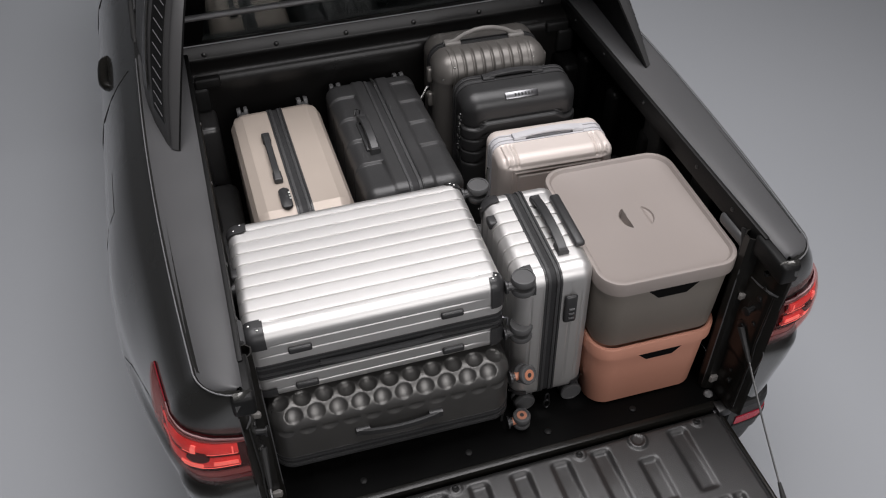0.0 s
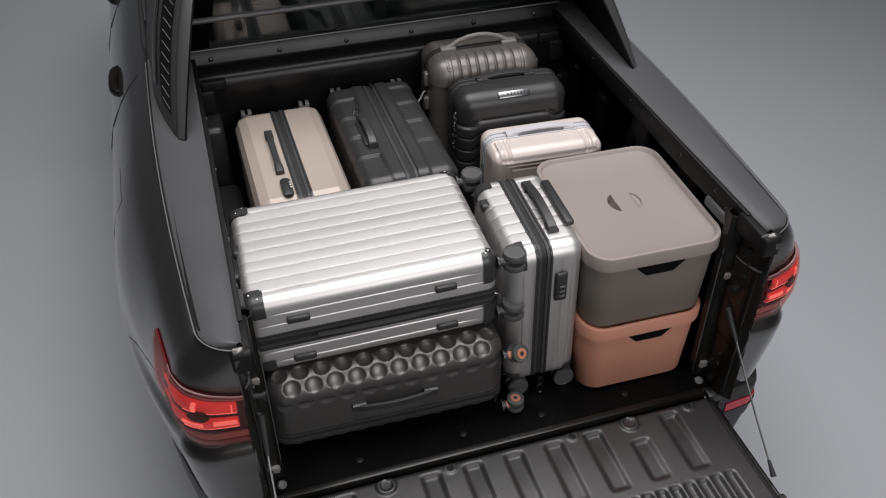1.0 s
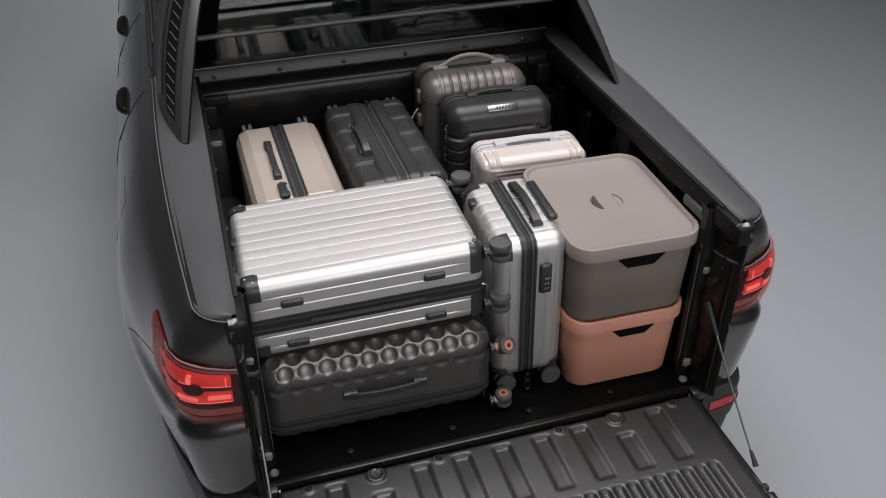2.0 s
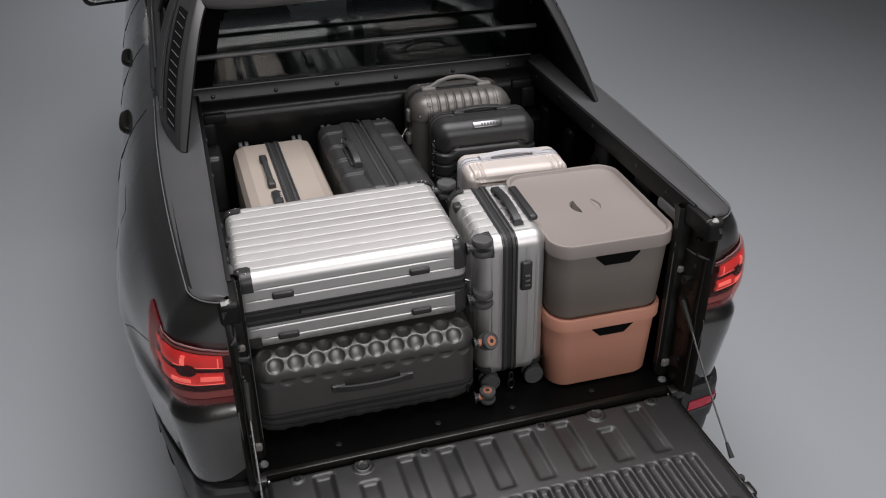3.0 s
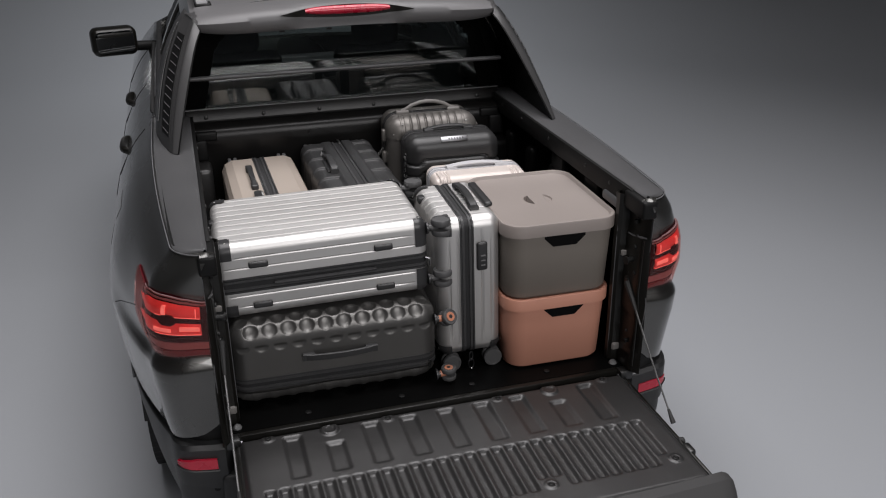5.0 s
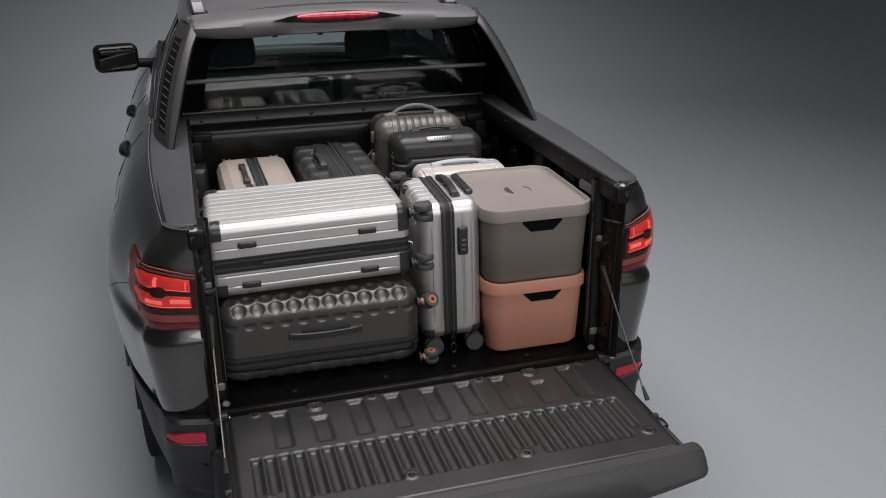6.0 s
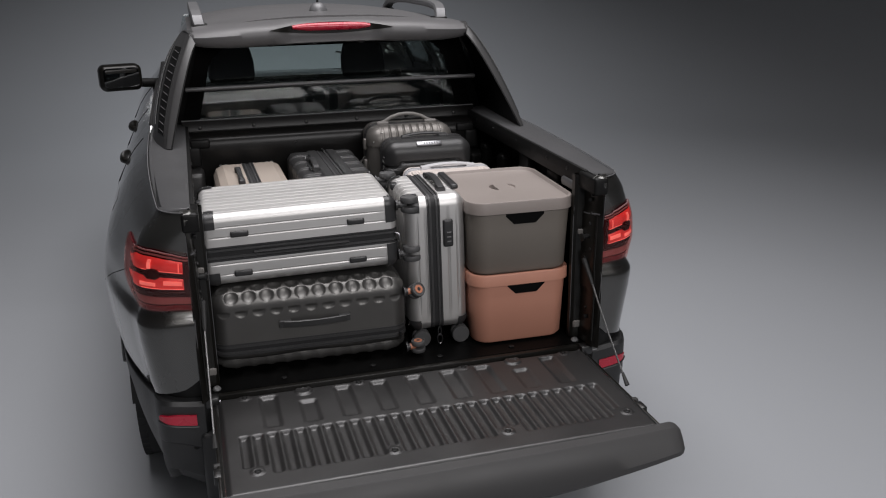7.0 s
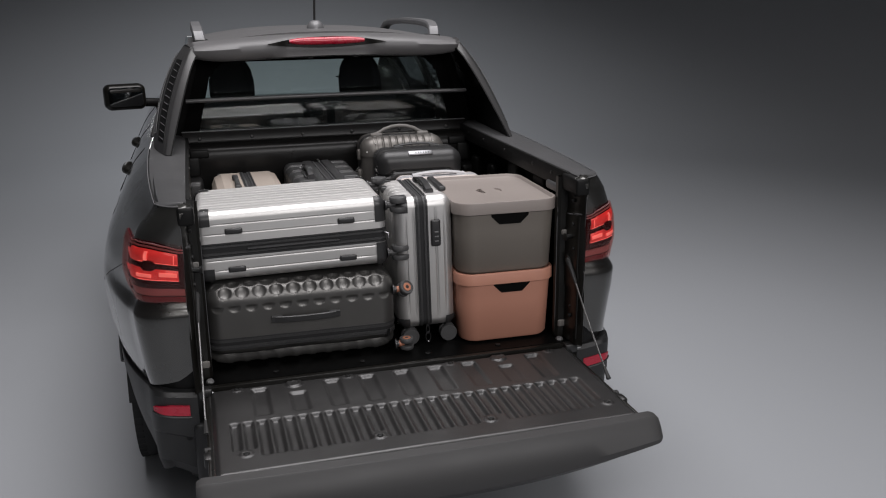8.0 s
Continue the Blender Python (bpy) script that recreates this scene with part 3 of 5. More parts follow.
        tall = (1 + 0.13 * (1 - smooth(u / 1.2))) * (1 - 0.80 * smooth((u - 1.75) / 0.9))
        p = skin(side, max(u, 0), 0.79, off * (1 - 0.75 * smooth((u - 1.0) / 0.8)) + 0.004, 0.055)
        p.z = top - (0.858 - z) * tall - 0.006 * side
        p.y += 0.026 + 0.008 * side
        if u < 0:
            p.x += -side * 0.02
            p.y += 0.03
        return p

    part("bumper_corner", sheet(bumper, [-0.25, 0, 0.2, 0.4, 0.6, 0.8, 1, 1.12, 1.25, 1.38, 1.5, 1.62, 1.75, 1.88, 2, 2.06, 2.12, 2.2, 2.3, 2.4, 2.5, 2.58], list(range(10)), 0.015 * -side), BUMPER, truck, "dark grey plastic bumper corner", sharp=20)
    # recessed black strip, the shade of the gap put into its colour
    part("bumper_gap_shade", sheet(lambda u, z: skin(side, u, z, -0.016), [0, 0.5, 1, 1.25, 1.5, 1.75, 2, 2.2, 2.4, 2.56], [0.90, 0.87, 0.84, 0.80, 0.76], 0.004 * -side), PLASTIC, truck, "recessed black strip painting the shade above the bumper")

    def reflector(u, v):
        half = 0.0185 * (1 - 0.60 * smooth((u - 0.85) / 0.75))
        p = skin(side, u, 0.79, 0.0375 - 0.0225 * smooth((u - 1.0) / 0.8), 0.055)
        p.y += 0.022 + 0.012 * side
        p.z = 0.734 - 0.012 * side + 0.016 * smooth(u / 1.4) + half * (2 * v - 1)
        return p

    part("bumper_reflector", sheet(reflector, [0.28, 0.36, 0.5, 0.7, 0.85, 0.95, 1.08, 1.2, 1.32, 1.44], [0, 0.2, 0.5, 0.8, 1], 0.010 * side), REFLECT, truck, "red bumper reflector")
    part("reflector_lip", tube([reflector(u, -0.16) for u in (0.24, 0.36, 0.6, 0.9, 1.05, 1.2, 1.34, 1.46)], 0.0045, 6), BUMPER, truck, "ledge under the reflector")
    part("body_seam", tube([skin(side, 2.12 + 0.073 * k, 1.249 - 0.030 * k, -0.0012) for k in range(8)], 0.0022, 5), RUBBER, truck)
    part("parking_sensor", lathe([(0.011, 0), (0.011, 0.002), (0.009, 0.003)], axis_pose(skin(side, 0.85, 0.79, -0.004) - Vector((0, 0, 0.160)), (0, -1, 0.1)), 14), PLASTIC, truck)

    # tailgate stay cable
    top, low = Vector((side * 0.708, 0.006, 1.155)), Vector((side * 0.712, -0.375, 0.806))
    mid = [top.lerp(low, k / 10) + Vector((0, 0, -0.012 * math.sin(math.pi * k / 10))) for k in range(11)]
    cable = part("stay_cable", tube(mid, 0.0035, 6), CABLE, truck, "thin steel tailgate stay cable")
    part("upper_sleeve", tube([mid[0], mid[0].lerp(mid[1], 0.9), mid[2]], [0.013, 0.010, 0.006], 8), RUBBER, cable)
    part("lower_sleeve", tube([mid[10], mid[9].lerp(mid[10], 0.5), mid[9]], [0.009, 0.007, 0.005], 8), RUBBER, cable)
    part("cable_eye", lathe([(0.020, 0), (0.020, 0.006), (0.010, 0.008), (0.010, 0.014)], axis_pose((side * 0.716, 0.008, 1.158), (-side, -0.3, 0)), 14), DARKSTEEL, cable)
    # hinge
    hinge = part("gate_hinge", box(*sorted((side * 0.685, side * 0.735)), -0.05, -0.005, 0.775, 0.812, 0.007, 2), DARKSTEEL, truck, "steel tailgate hinge")
    part("hinge_pin", tube([(side * 0.68, -0.03, 0.785), (side * 0.755, -0.03, 0.785)], 0.010, 12), ALLOY, hinge)

part("bumper_beam", box(-0.76, 0.76, -0.075, 0.05, 0.42, 0.69, 0.02, 3), BUMPER, truck, "dark plastic middle of the bumper")

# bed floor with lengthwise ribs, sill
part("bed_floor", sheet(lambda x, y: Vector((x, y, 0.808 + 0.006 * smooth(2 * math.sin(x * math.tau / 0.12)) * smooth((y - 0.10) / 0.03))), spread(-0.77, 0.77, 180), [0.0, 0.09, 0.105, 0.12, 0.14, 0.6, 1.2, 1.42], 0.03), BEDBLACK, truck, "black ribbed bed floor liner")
part("bed_sill", box(-0.70, 0.70, -0.022, 0.012, 0.74, 0.806, 0.006), JAMB, truck, "glossy black sill below the tailgate opening")
for x in (-0.45, -0.12, 0.14, 0.43):
    part("floor_screw", lathe([(0.011, 0), (0.011, 0.003), (0.006, 0.005)], pose(x, 0.045, 0.8085), 12), PLASTIC, truck)

# front bulkhead of the bed


def bulkhead(x, v):
    pts = [(1.470, 1.523), (1.452, 1.523), (1.445, 1.518), (1.441, 1.474), (1.436, 1.466), (1.420, 1.462), (1.392, 1.458), (1.375, 1.450), (1.364, 1.436), (1.358, 1.415), (1.357, 1.38), (1.372, 1.20), (1.38, 0.81)]
    y, z = pts[int(v)]
    return Vector((x, y, z))


part("bulkhead", sheet(bulkhead, spread(-0.73, 0.73, 24), list(range(13)), -0.012), BULK, truck, "black plastic bulkhead behind the cab", sharp=50)
part("bulkhead_edge_line", tube([(-0.73, 1.447, 1.522), (0, 1.447, 1.522), (0.73, 1.447, 1.522)], 0.0026, 6), ROOFRAIL, truck, "thin light grey line along the bulkhead's top edge")
for k in range(6):
    part("bulkhead_bolt", lathe([(0.009, 0), (0.009, 0.003), (0.005, 0.006)], axis_pose((-0.647 + 0.254 * k, 1.442, 1.486), (0, -1, 0.05)), 12), DARKSTEEL, truck)

# tailgate
gate = part("tailgate", box(-0.705, 0.705, -0.665, -0.028, 0.695, 0.786, 0.012, 3), PAINT, truck, "dark grey tailgate lying open")
SCREWS = [(-0.600, -0.055), (-0.195, -0.056), (0.203, -0.056), (0.606, -0.053), (-0.595, -0.535), (-0.174, -0.540), (0.203, -0.537), (0.628, -0.536)]


def pad(x, y, cx, hw, y0, y1, soft=0.012):
    return smooth((hw - abs(x - cx)) / soft + 0.5) * smooth((y - y0) / soft + 0.5) * smooth((y1 - y) / soft + 0.5)


def gate_relief(x, y):
    h = 0.0
    for k in range(9):
        cx = -0.521 + k * 0.1312
        y_top = -0.132 if k in (1, 7) else -0.064
        h -= (0.0075 + 0.005 * smooth((y + 0.20) / 0.13)) * pad(x, y, cx, 0.027, -0.276, y_top, 0.020)
    t = (x + 0.622) / 0.0452
    if -0.3 < t < 27.5:
        k = round(t)
        cx = -0.622 + 0.0452 * k
        y0 = -0.548
        for bx in (-0.595, -0.174, 0.203, 0.628):
            if abs(cx - bx) < 0.034:
                y0 = -0.500
        h -= 0.012 * pad(x, y, cx, 0.0142, y0, -0.318, 0.0145)
    for bx, by in SCREWS:
        d = math.hypot(x - bx, y - by)
        h += 0.004 * smooth((0.024 - d) / 0.008) - 0.003 * smooth((0.013 - d) / 0.004)
    for bx in (-0.395, 0.395):
        d = math.hypot(x - bx, y + 0.063)
        h += 0.008 * smooth((0.034 - d) / 0.008) - 0.006 * smooth((0.022 - d) / 0.006)
    edge = min(0.692 - abs(x), -0.032 - y, y + 0.650)
    h -= 0.014 * (1 - smooth(edge / 0.020)) ** 2
    return h


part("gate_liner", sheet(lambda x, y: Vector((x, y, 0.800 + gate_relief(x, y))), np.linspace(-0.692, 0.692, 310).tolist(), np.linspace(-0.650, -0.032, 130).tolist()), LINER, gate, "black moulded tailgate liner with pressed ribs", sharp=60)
for bx, by in SCREWS:
    part("liner_screw", lathe([(0.010, 0), (0.010, 0.003), (0.006, 0.005), (0.003, 0.004)], pose(bx, by, 0.8005), 12), PLASTIC, gate)


def gate_lip(x, v):
    pts = [(-0.640, 0.782), (-0.650, 0.798), (-0.686, 0.796), (-0.692, 0.792), (-0.716, 0.752), (-0.738, 0.695), (-0.736, 0.668), (-0.700, 0.632), (-0.64, 0.632)]
    y, z = pts[int(v)]
    e = (abs(x) / 0.75) ** 2.4
    z = z + (0.790 - z) * 0.46 * e if z < 0.79 else z
    tuck = smooth((abs(x) - 0.738) / 0.012)
    y, z = y + (-0.690 - y) * 0.25 * tuck, z + (0.735 - z) * 0.12 * tuck
    return Vector((x, y + 0.018 * e, z))


part("gate_lip", sheet(gate_lip, [-0.750, -0.744, -0.73, *np.linspace(-0.7, 0.7, 29).tolist(), 0.73, 0.744, 0.750], list(range(9)), -0.02), LIPGREY, gate, "satin dark grey top edge of the tailgate", sharp=30)
for side in (-1, 1):
    part("gate_latch", box(*sorted((side * 0.700, side * 0.724)), -0.505, -0.455, 0.752, 0.786, 0.006), DARKSTEEL, gate, "steel tailgate latch")
    part("gate_stop", lathe([(0.013, 0), (0.013, 0.018), (0.009, 0.022)], axis_pose((side * 0.702, -0.43, 0.772), (side, 0, 0)), 12), RUBBER, gate)
    part("gate_end", box(*sorted((side * 0.700, side * 0.712)), -0.64, -0.03, 0.700, 0.782, 0.004), JAMB, gate)

# cab


def roof_z(x, y):
    return 2.000 - 0.055 * (abs(x) / 0.62) ** 2.4 - 0.045 * ((y - 2.0) / 1.2) ** 2


def roof(x, y):
    return Vector((x, y, roof_z(x, y)))


part("roof", sheet(roof, [-0.66, -0.645, -0.62, *np.linspace(-0.58, 0.58, 25).tolist(), 0.62, 0.645, 0.66], np.linspace(1.46, 3.05, 20).tolist(), 0.03), SATIN, truck, "dark grey painted cab roof")


def spoiler(x, v):
    pts = [(1.50, 0.004), (1.36, 0.004), (1.285, -0.004), (1.250, -0.018), (1.236, -0.038), (1.240, -0.066), (1.258, -0.092), (1.30, -0.100), (1.50, -0.092)]
    y, dz = pts[int(v)]
    e = abs(x) / 0.66
    y += 0.04 * e ** 4
    base = 1.978 - 0.034 * e ** 2.2
    dip = 0.020 * smooth((0.25 - abs(x + 0.02)) / 0.07) * (1 if 3 <= v <= 5 else 0)
    return Vector((x, y + dip, base + dz * (1 - 0.42 * e ** 6 * (v > 3))))


roof_spoiler = part("roof_spoiler", sheet(spoiler, [-0.640, -0.635, -0.625, *np.linspace(-0.6, 0.6, 61).tolist(), 0.625, 0.635, 0.640], list(range(9)), -0.01), SATIN, truck, "dark grey roof spoiler over the rear window", sharp=45)


def brake_bar(x, v):
    a = math.pi * (v - 0.5)
    return Vector((x, 1.247 - 0.016 * math.cos(a), 1.955 + 0.0175 * math.sin(a) * (1 - 0.6 * (abs(x + 0.02) / 0.185) ** 4)))


part("brake_recess", sheet(lambda x, v: spoiler(x, 4) + Vector((0, -0.006, 0.010 + (v - 0.5) * 0.050 * (1 - (abs(x + 0.02) / 0.29) ** 2))), np.linspace(-0.305, 0.265, 31).tolist(), [0, 0.25, 0.5, 0.75, 1], 0.008), JAMB, roof_spoiler, "black recess round the brake light")
part("brake_light", sheet(brake_bar, np.linspace(-0.200, 0.160, 25).tolist(), np.linspace(0, 1, 7).tolist(), 0.006), REFLECT, roof_spoiler, "red high-mounted brake light")
for x in (-0.30, -0.10, 0.12, 0.32):
    part("spoiler_screw", box(x - 0.012, x + 0.012, 1.262, 1.270, 1.872, 1.880, 0.002), PLASTIC, roof_spoiler)

part("antenna_base", lathe([(0.048, -0.02), (0.046, 0.004), (0.040, 0.022), (0.026, 0.036), (0.012, 0.042)], pose(-0.008, 1.72, 1.997), 24), ROOFRAIL, truck, "satin grey antenna base")
part("antenna_rod", tube([(-0.012, 1.72, 2.02), (-0.008, 1.69, 2.20), (-0.004, 1.66, 2.36)], 0.006, 8), RUBBER, truck, "thin black antenna rod")

for side in (-1, 1):
    rail_pts = [(1.590, -0.010), (1.600, 0.014), (1.624, 0.040), (1.670, 0.056), (1.75, 0.063), (1.90, 0.065), (2.30, 0.066), (2.66, 0.062), (2.78, 0.050), (2.84, 0.022), (2.86, -0.010)]
    path = [(side * (0.598 + 0.018 * math.sin(math.pi * k / 10)), y, roof_z(0.6, y) + h) for k, (y, h) in enumerate(rail_pts)]
    rail = part("roof_rail", strap(path, (1, 0, 0), 0.056, 0.034), ROOFRAIL, truck, "satin grey roof rail", sharp=25)
    for y in (1.615, 2.83):
        part("rail_foot", box(*sorted((side * 0.562, side * 0.634)), y - 0.045, y + 0.040, roof_z(0.6, y) - 0.012, roof_z(0.6, y) + 0.014, 0.008, 3), PLASTIC, rail, "dark foot of the roof rail")

    # cab side with window openings
    def cab_side(y, v):
        zt = roof_z(0.645, min(3.0, max(1.46, y))) - 0.004
        rake = max(0, y - 2.95)
        zt -= rake * 0.62
        x = 0.655 + (0.868 - 0.655) * (1 - v) + 0.020 * math.sin(math.pi * v)
        z = 1.470 + (zt - 1.470) * v
        return Vector((side * x, y, z))

    def keep_cab(y, v):
        if not 0.10 < v < 0.84:
            return True
        return not (1.86 < y < 2.36 or 2.46 < y < 3.02 - 0.0 * v)

    part("cab_side", sheet(cab_side, spread(1.46, 3.62, 30, 1.86, 2.36, 2.46, 3.02), spread(0, 1, 15, 0.10, 0.84), 0.03 * side, keep_cab), PAINT, truck, "dark grey cab side with window openings")
    for a, b in ((1.85, 2.37), (2.45, 3.03)):
        part("side_window", sheet(lambda y, v: cab_side(y, v) - Vector((side * 0.010, 0, 0)), np.linspace(a, b, 6).tolist(), np.linspace(0.09, 0.85, 6).tolist(), 0.004 * side), SIDEGLASS, truck, "dark tinted side window")
    part("belt_seal", tube([skin(side, u, 1.486) + Vector((-side * 0.004, 0, 0.002)) for u in (3.56, 3.60, 3.9, 4.3, 4.8, 5.3)], [0.004, 0.012, 0.012, 0.012, 0.012, 0.010], 10), RUBBER, truck, "matt black belt seal under the side windows")
    part("window_trim", tube([cab_side(y, 0.085) + Vector((side * 0.004, 0, 0)) for y in np.linspace(1.80, 3.05, 8)], 0.005, 6), CAP, truck, "dark window trim")

    # sail panel from roof to bed rail
    def sail_rear(s):
        return Vector((side * (0.836 - 0.024 * s - 0.122 * s * s - 0.008 * s ** 8), 1.060 + 0.390 * s, 1.500 + 0.450 * s - 0.010 * s ** 6))

    def sail_fold(s):
        return Vector((side * (0.800 - 0.072 * s - 0.075 * s * s), 0.900 + 0.395 * s, 1.504 + 0.440 * s - 0.006 * s ** 6))

    def sail(s, v):
        front = Vector((side * (0.868 - 0.100 * s - 0.090 * s ** 3), 1.60 + 0.05 * s, 1.490 + 0.462 * s - 0.02 * s ** 5))
        p = sail_rear(s).lerp(front, v)
        return p + Vector((side * 0.010 * math.sin(math.pi * min(1, v * 1.6)) * (1 - s), 0, 0))

    def sail_strip(s, w):
        """Across the rear edge: w 0 to 0.5 is the outward vent face, 0.5 to 1 the strip facing back."""
        inner = Vector((side * (0.776 - 0.118 * s - 0.016 * s * s - 0.010 * s ** 9), 0.876 + 0.372 * s - 0.010 * math.sin(math.pi * s), 1.508 + 0.400 * s - 0.008 * s ** 9))
        fold = sail_fold(s)
        p = sail_rear(s).lerp(fold, w / 0.5) if w < 0.5 else fold.lerp(inner, w / 0.5 - 1)
        soft = max(0, 1 - abs(w - 0.5) / 0.12)
        return p + Vector((-side * 0.004, 0.005, 0)) * soft ** 2 + Vector((0, -0.004, 0.002)) * math.sin(math.pi * w)

    sail_ob = part("sail_panel", sheet(sail, spread(0, 1, 25), spread(0, 1, 41), 0.012 * -side), SAIL, truck, "satin dark grey sail panel beside the rear window", sharp=30)
    part("sail_edge", sheet(sail_strip, spread(0, 1, 25), [0, 0.06, 0.15, 0.3, 0.4, 0.44, 0.47, 0.5, 0.53, 0.56, 0.6, 0.7, 0.85, 0.94, 1], 0.008 * side), STRIP, sail_ob, "rounded rear edge of the sail panel")
    part("sail_lining", sheet(lambda s, v: sail_strip(s, 1).lerp(sail(s, 1) - Vector((side * 0.05, 0, 0)), v), spread(0, 1, 25), spread(0, 1, 40), 0.006 * -side), BEDBLACK, sail_ob, "black inner side of the sail panel")

    def teardrop(a, b):
        q, v = 0.13 + 0.45 * a, 0.60 + 0.13 * a + 0.050 * b * math.sqrt(max(0.0, 1 - (1 - min(1, a / 0.12)) ** 2)) * (1 - a) ** 0.8
        return sail_strip(q, 1).lerp(sail(q, 1) - Vector((side * 0.05, 0, 0)), v) - Vector((side * 0.004, 0.002, 0))

    # added grey patch coloured like the surroundings seen through a slot here
    part("slot_patch", sheet(teardrop, [0.002, 0.015, 0.04, 0.08, 0.12, 0.2, 0.35, 0.5, 0.65, 0.8, 0.92, 0.99], spread(-1, 1, 5), 0.003 * side), SATIN, sail_ob, "grey teardrop patch standing in for a see-through slot in the sail")

    def spoiler_end(b):
        k = min(5, int(1 + b * 5))
        return spoiler(side * 0.634, k).lerp(spoiler(side * 0.634, k + 1), 1 + b * 5 - k)

    def sail_top(b):
        return sail(0.995, 0.20 * (1 - 2.5 * b)) if b < 0.4 else sail_strip(0.995, (b - 0.4) / 0.6)

    part("sail_corner", sheet(lambda a, b: sail_top(b).lerp(spoiler_end(b), a) + Vector((side * 0.3, -0.4, 0.6)) * 0.022 * math.sin(math.pi * a) * math.sin(math.pi * min(1, b * 1.2)), spread(0, 1, 7), spread(0, 1, 21), 0.006 * side), STRIP, sail_ob, "rounded corner where the sail panel meets the spoiler", sharp=50)
    for k in range(12):
        s = 0.14 + 0.062 * k
        p, q = sail_strip(s, 0.14), sail_strip(s - 0.014, 0.36)
        off = Vector((side * 0.0025, -0.0015, 0.0))
        part("vent_slat", tube([p + off, p.lerp(q, 0.5) + off, q + off], 0.0019, 6), RAILGREY, sail_ob)
    part("vent_back", sheet(lambda s, w: sail_strip(s, w) + Vector((side * 0.0018, -0.001, 0.0)), spread(0.10, 0.86, 12), spread(0.08, 0.39, 4), 0.002 * side), PLASTIC, sail_ob, "black vent recess")
    part("quarter_glass", sheet(lambda s, v: sail(s, v) + Vector((side * 0.004, 0, 0)), spread(0.16, 0.90, 16), spread(0.03, 0.13, 5), 0.003 * side), JAMB, sail_ob, "narrow glossy black quarter pane")
    part("quarter_trim", tube([sail(s, 0.135) + Vector((side * 0.006, 0, 0)) for s in spread(0.14, 0.92, 16)], 0.0020, 6), RAILGREY, sail_ob, "bright trim beside the quarter pane")

    # door mirror
    mir = part("door_mirror", puffy_box((0.262, 0.13, 0.168), 0.042, lines(0.131, 0.042, 0.03), lines(0.065, 0.042, 0.03), lines(0.084, 0.042, 0.03)), JAMB, truck, "dark door mirror on a short arm")
    mir.matrix_basis = pose(side * 1.100, 3.200, 1.530, 0, 0, side * -12)
    glass_pane = extrude_loop(rounded_loop(0.108, 0.062, 0.026, 6), 0, 0.004)
    part("mirror_glass", glass_pane, MIRROR, mir, "mirror glass").matrix_basis = Matrix.Translation((0, -0.064, 0.004)) @ pose(0, 0, 0, 90 - 6, 0, 0)
    part("mirror_arm", tube([(side * -0.12, 0.02, -0.045), (side * -0.18, 0.03, -0.05), (side * -0.27, 0.05, -0.06)], 0.030, 10), PLASTIC, mir)
    # door handles
    for y in (1.70, 2.58):
        part("door_handle", tube([skin(side, 2 + y - 0.02 + d, 1.318, o) for d, o in ((-0.105, -0.010), (-0.098, 0.004), (-0.075, 0.014), (-0.03, 0.018), (0.03, 0.018), (0.075, 0.014), (0.098, 0.004), (0.105, -0.010))], [0.012, 0.016, 0.018, 0.018, 0.018, 0.018, 0.016, 0.012], 10), JAMB, truck, "dark pull door handle")
    for y in (1.48, 2.36, 3.30):
        part("door_gap", tube([skin(side, 2 + y - 0.03, z, 0.0004) for z in np.linspace(0.62, 1.45, 18)], 0.0022, 5), RUBBER, truck)

# fuel flap on the near side
part("fuel_flap", sheet(lambda u, z: skin(-1, u, z, 0.0012), np.linspace(2.86, 3.06, 6).tolist(), np.linspace(1.13, 1.31, 6).tolist(), -0.004), PAINT, truck, "dark grey fuel flap")

# rear wall of the cab and its window


def cab_back(x, z):
    return Vector((x * (1 - 0.16 * (z - 1.5) / 0.4), 1.478 - 0.05 * (z - 1.58) + 0.20 * (z - 1.58) ** 2, z))


part("cab_back", sheet(cab_back, spread(-0.78, 0.78, 30, -0.70, 0.70), spread(0.7, 1.92, 30, 1.50, 1.875), 0.02, lambda x, z: not (abs(x) < 0.70 and 1.50 < z < 1.875)), BEDBLACK, truck, "dark rear wall of the cab")
rear_window = part("rear_window", sheet(lambda x, z: cab_back(x, z) + Vector((0, -0.010, 0)), spread(-0.72, 0.72, 8), spread(1.49, 1.89, 21), 0.005), GLASS, truck, "tinted rear window")
part("window_surround", sheet(lambda x, z: cab_back(x, z) + Vector((0, -0.0135, 0)), spread(-0.73, 0.73, 110), spread(1.485, 1.895, 60), 0.002,
     lambda x, z: (max(0, abs(x) - 0.53) / 0.12) ** 2.5 + (max(0, z - 1.72) / 0.135) ** 2.5 > 1 or z < 1.505), BORDER, rear_window, "black printed window border")
part("heater_line", tube([cab_back(x, 1.665) + Vector((0, 0.0, 0)) for x in (-0.5, 0, 0.55)], 0.0015, 4), RUBBER, rear_window)

# load rest rod in front of the window
part("cross_bar", tube([(-0.695, 1.335, 1.685), (-0.2, 1.335, 1.688), (0.3, 1.335, 1.688), (0.700, 1.335, 1.685)], 0.0125, 12, flat=0.8), CAP, truck, "dark grey cross bar in front of the rear window")

# inside the cab
for side in (-1, 1):
    part("door_panel", box(*sorted((side * 0.815, side * 0.845)), 1.56, 3.40, 0.80, 1.600, 0.012, 3), CABIN, truck, "dark inner door panel")
part("cabin_floor", box(-0.85, 0.85, 1.55, 3.5, 0.70, 0.76, 0.01), CABIN, truck)
part("dashboard", box(-0.80, 0.80, 3.10, 3.55, 1.02, 1.32, 0.06, 3), CABIN, truck, "dark dashboard")
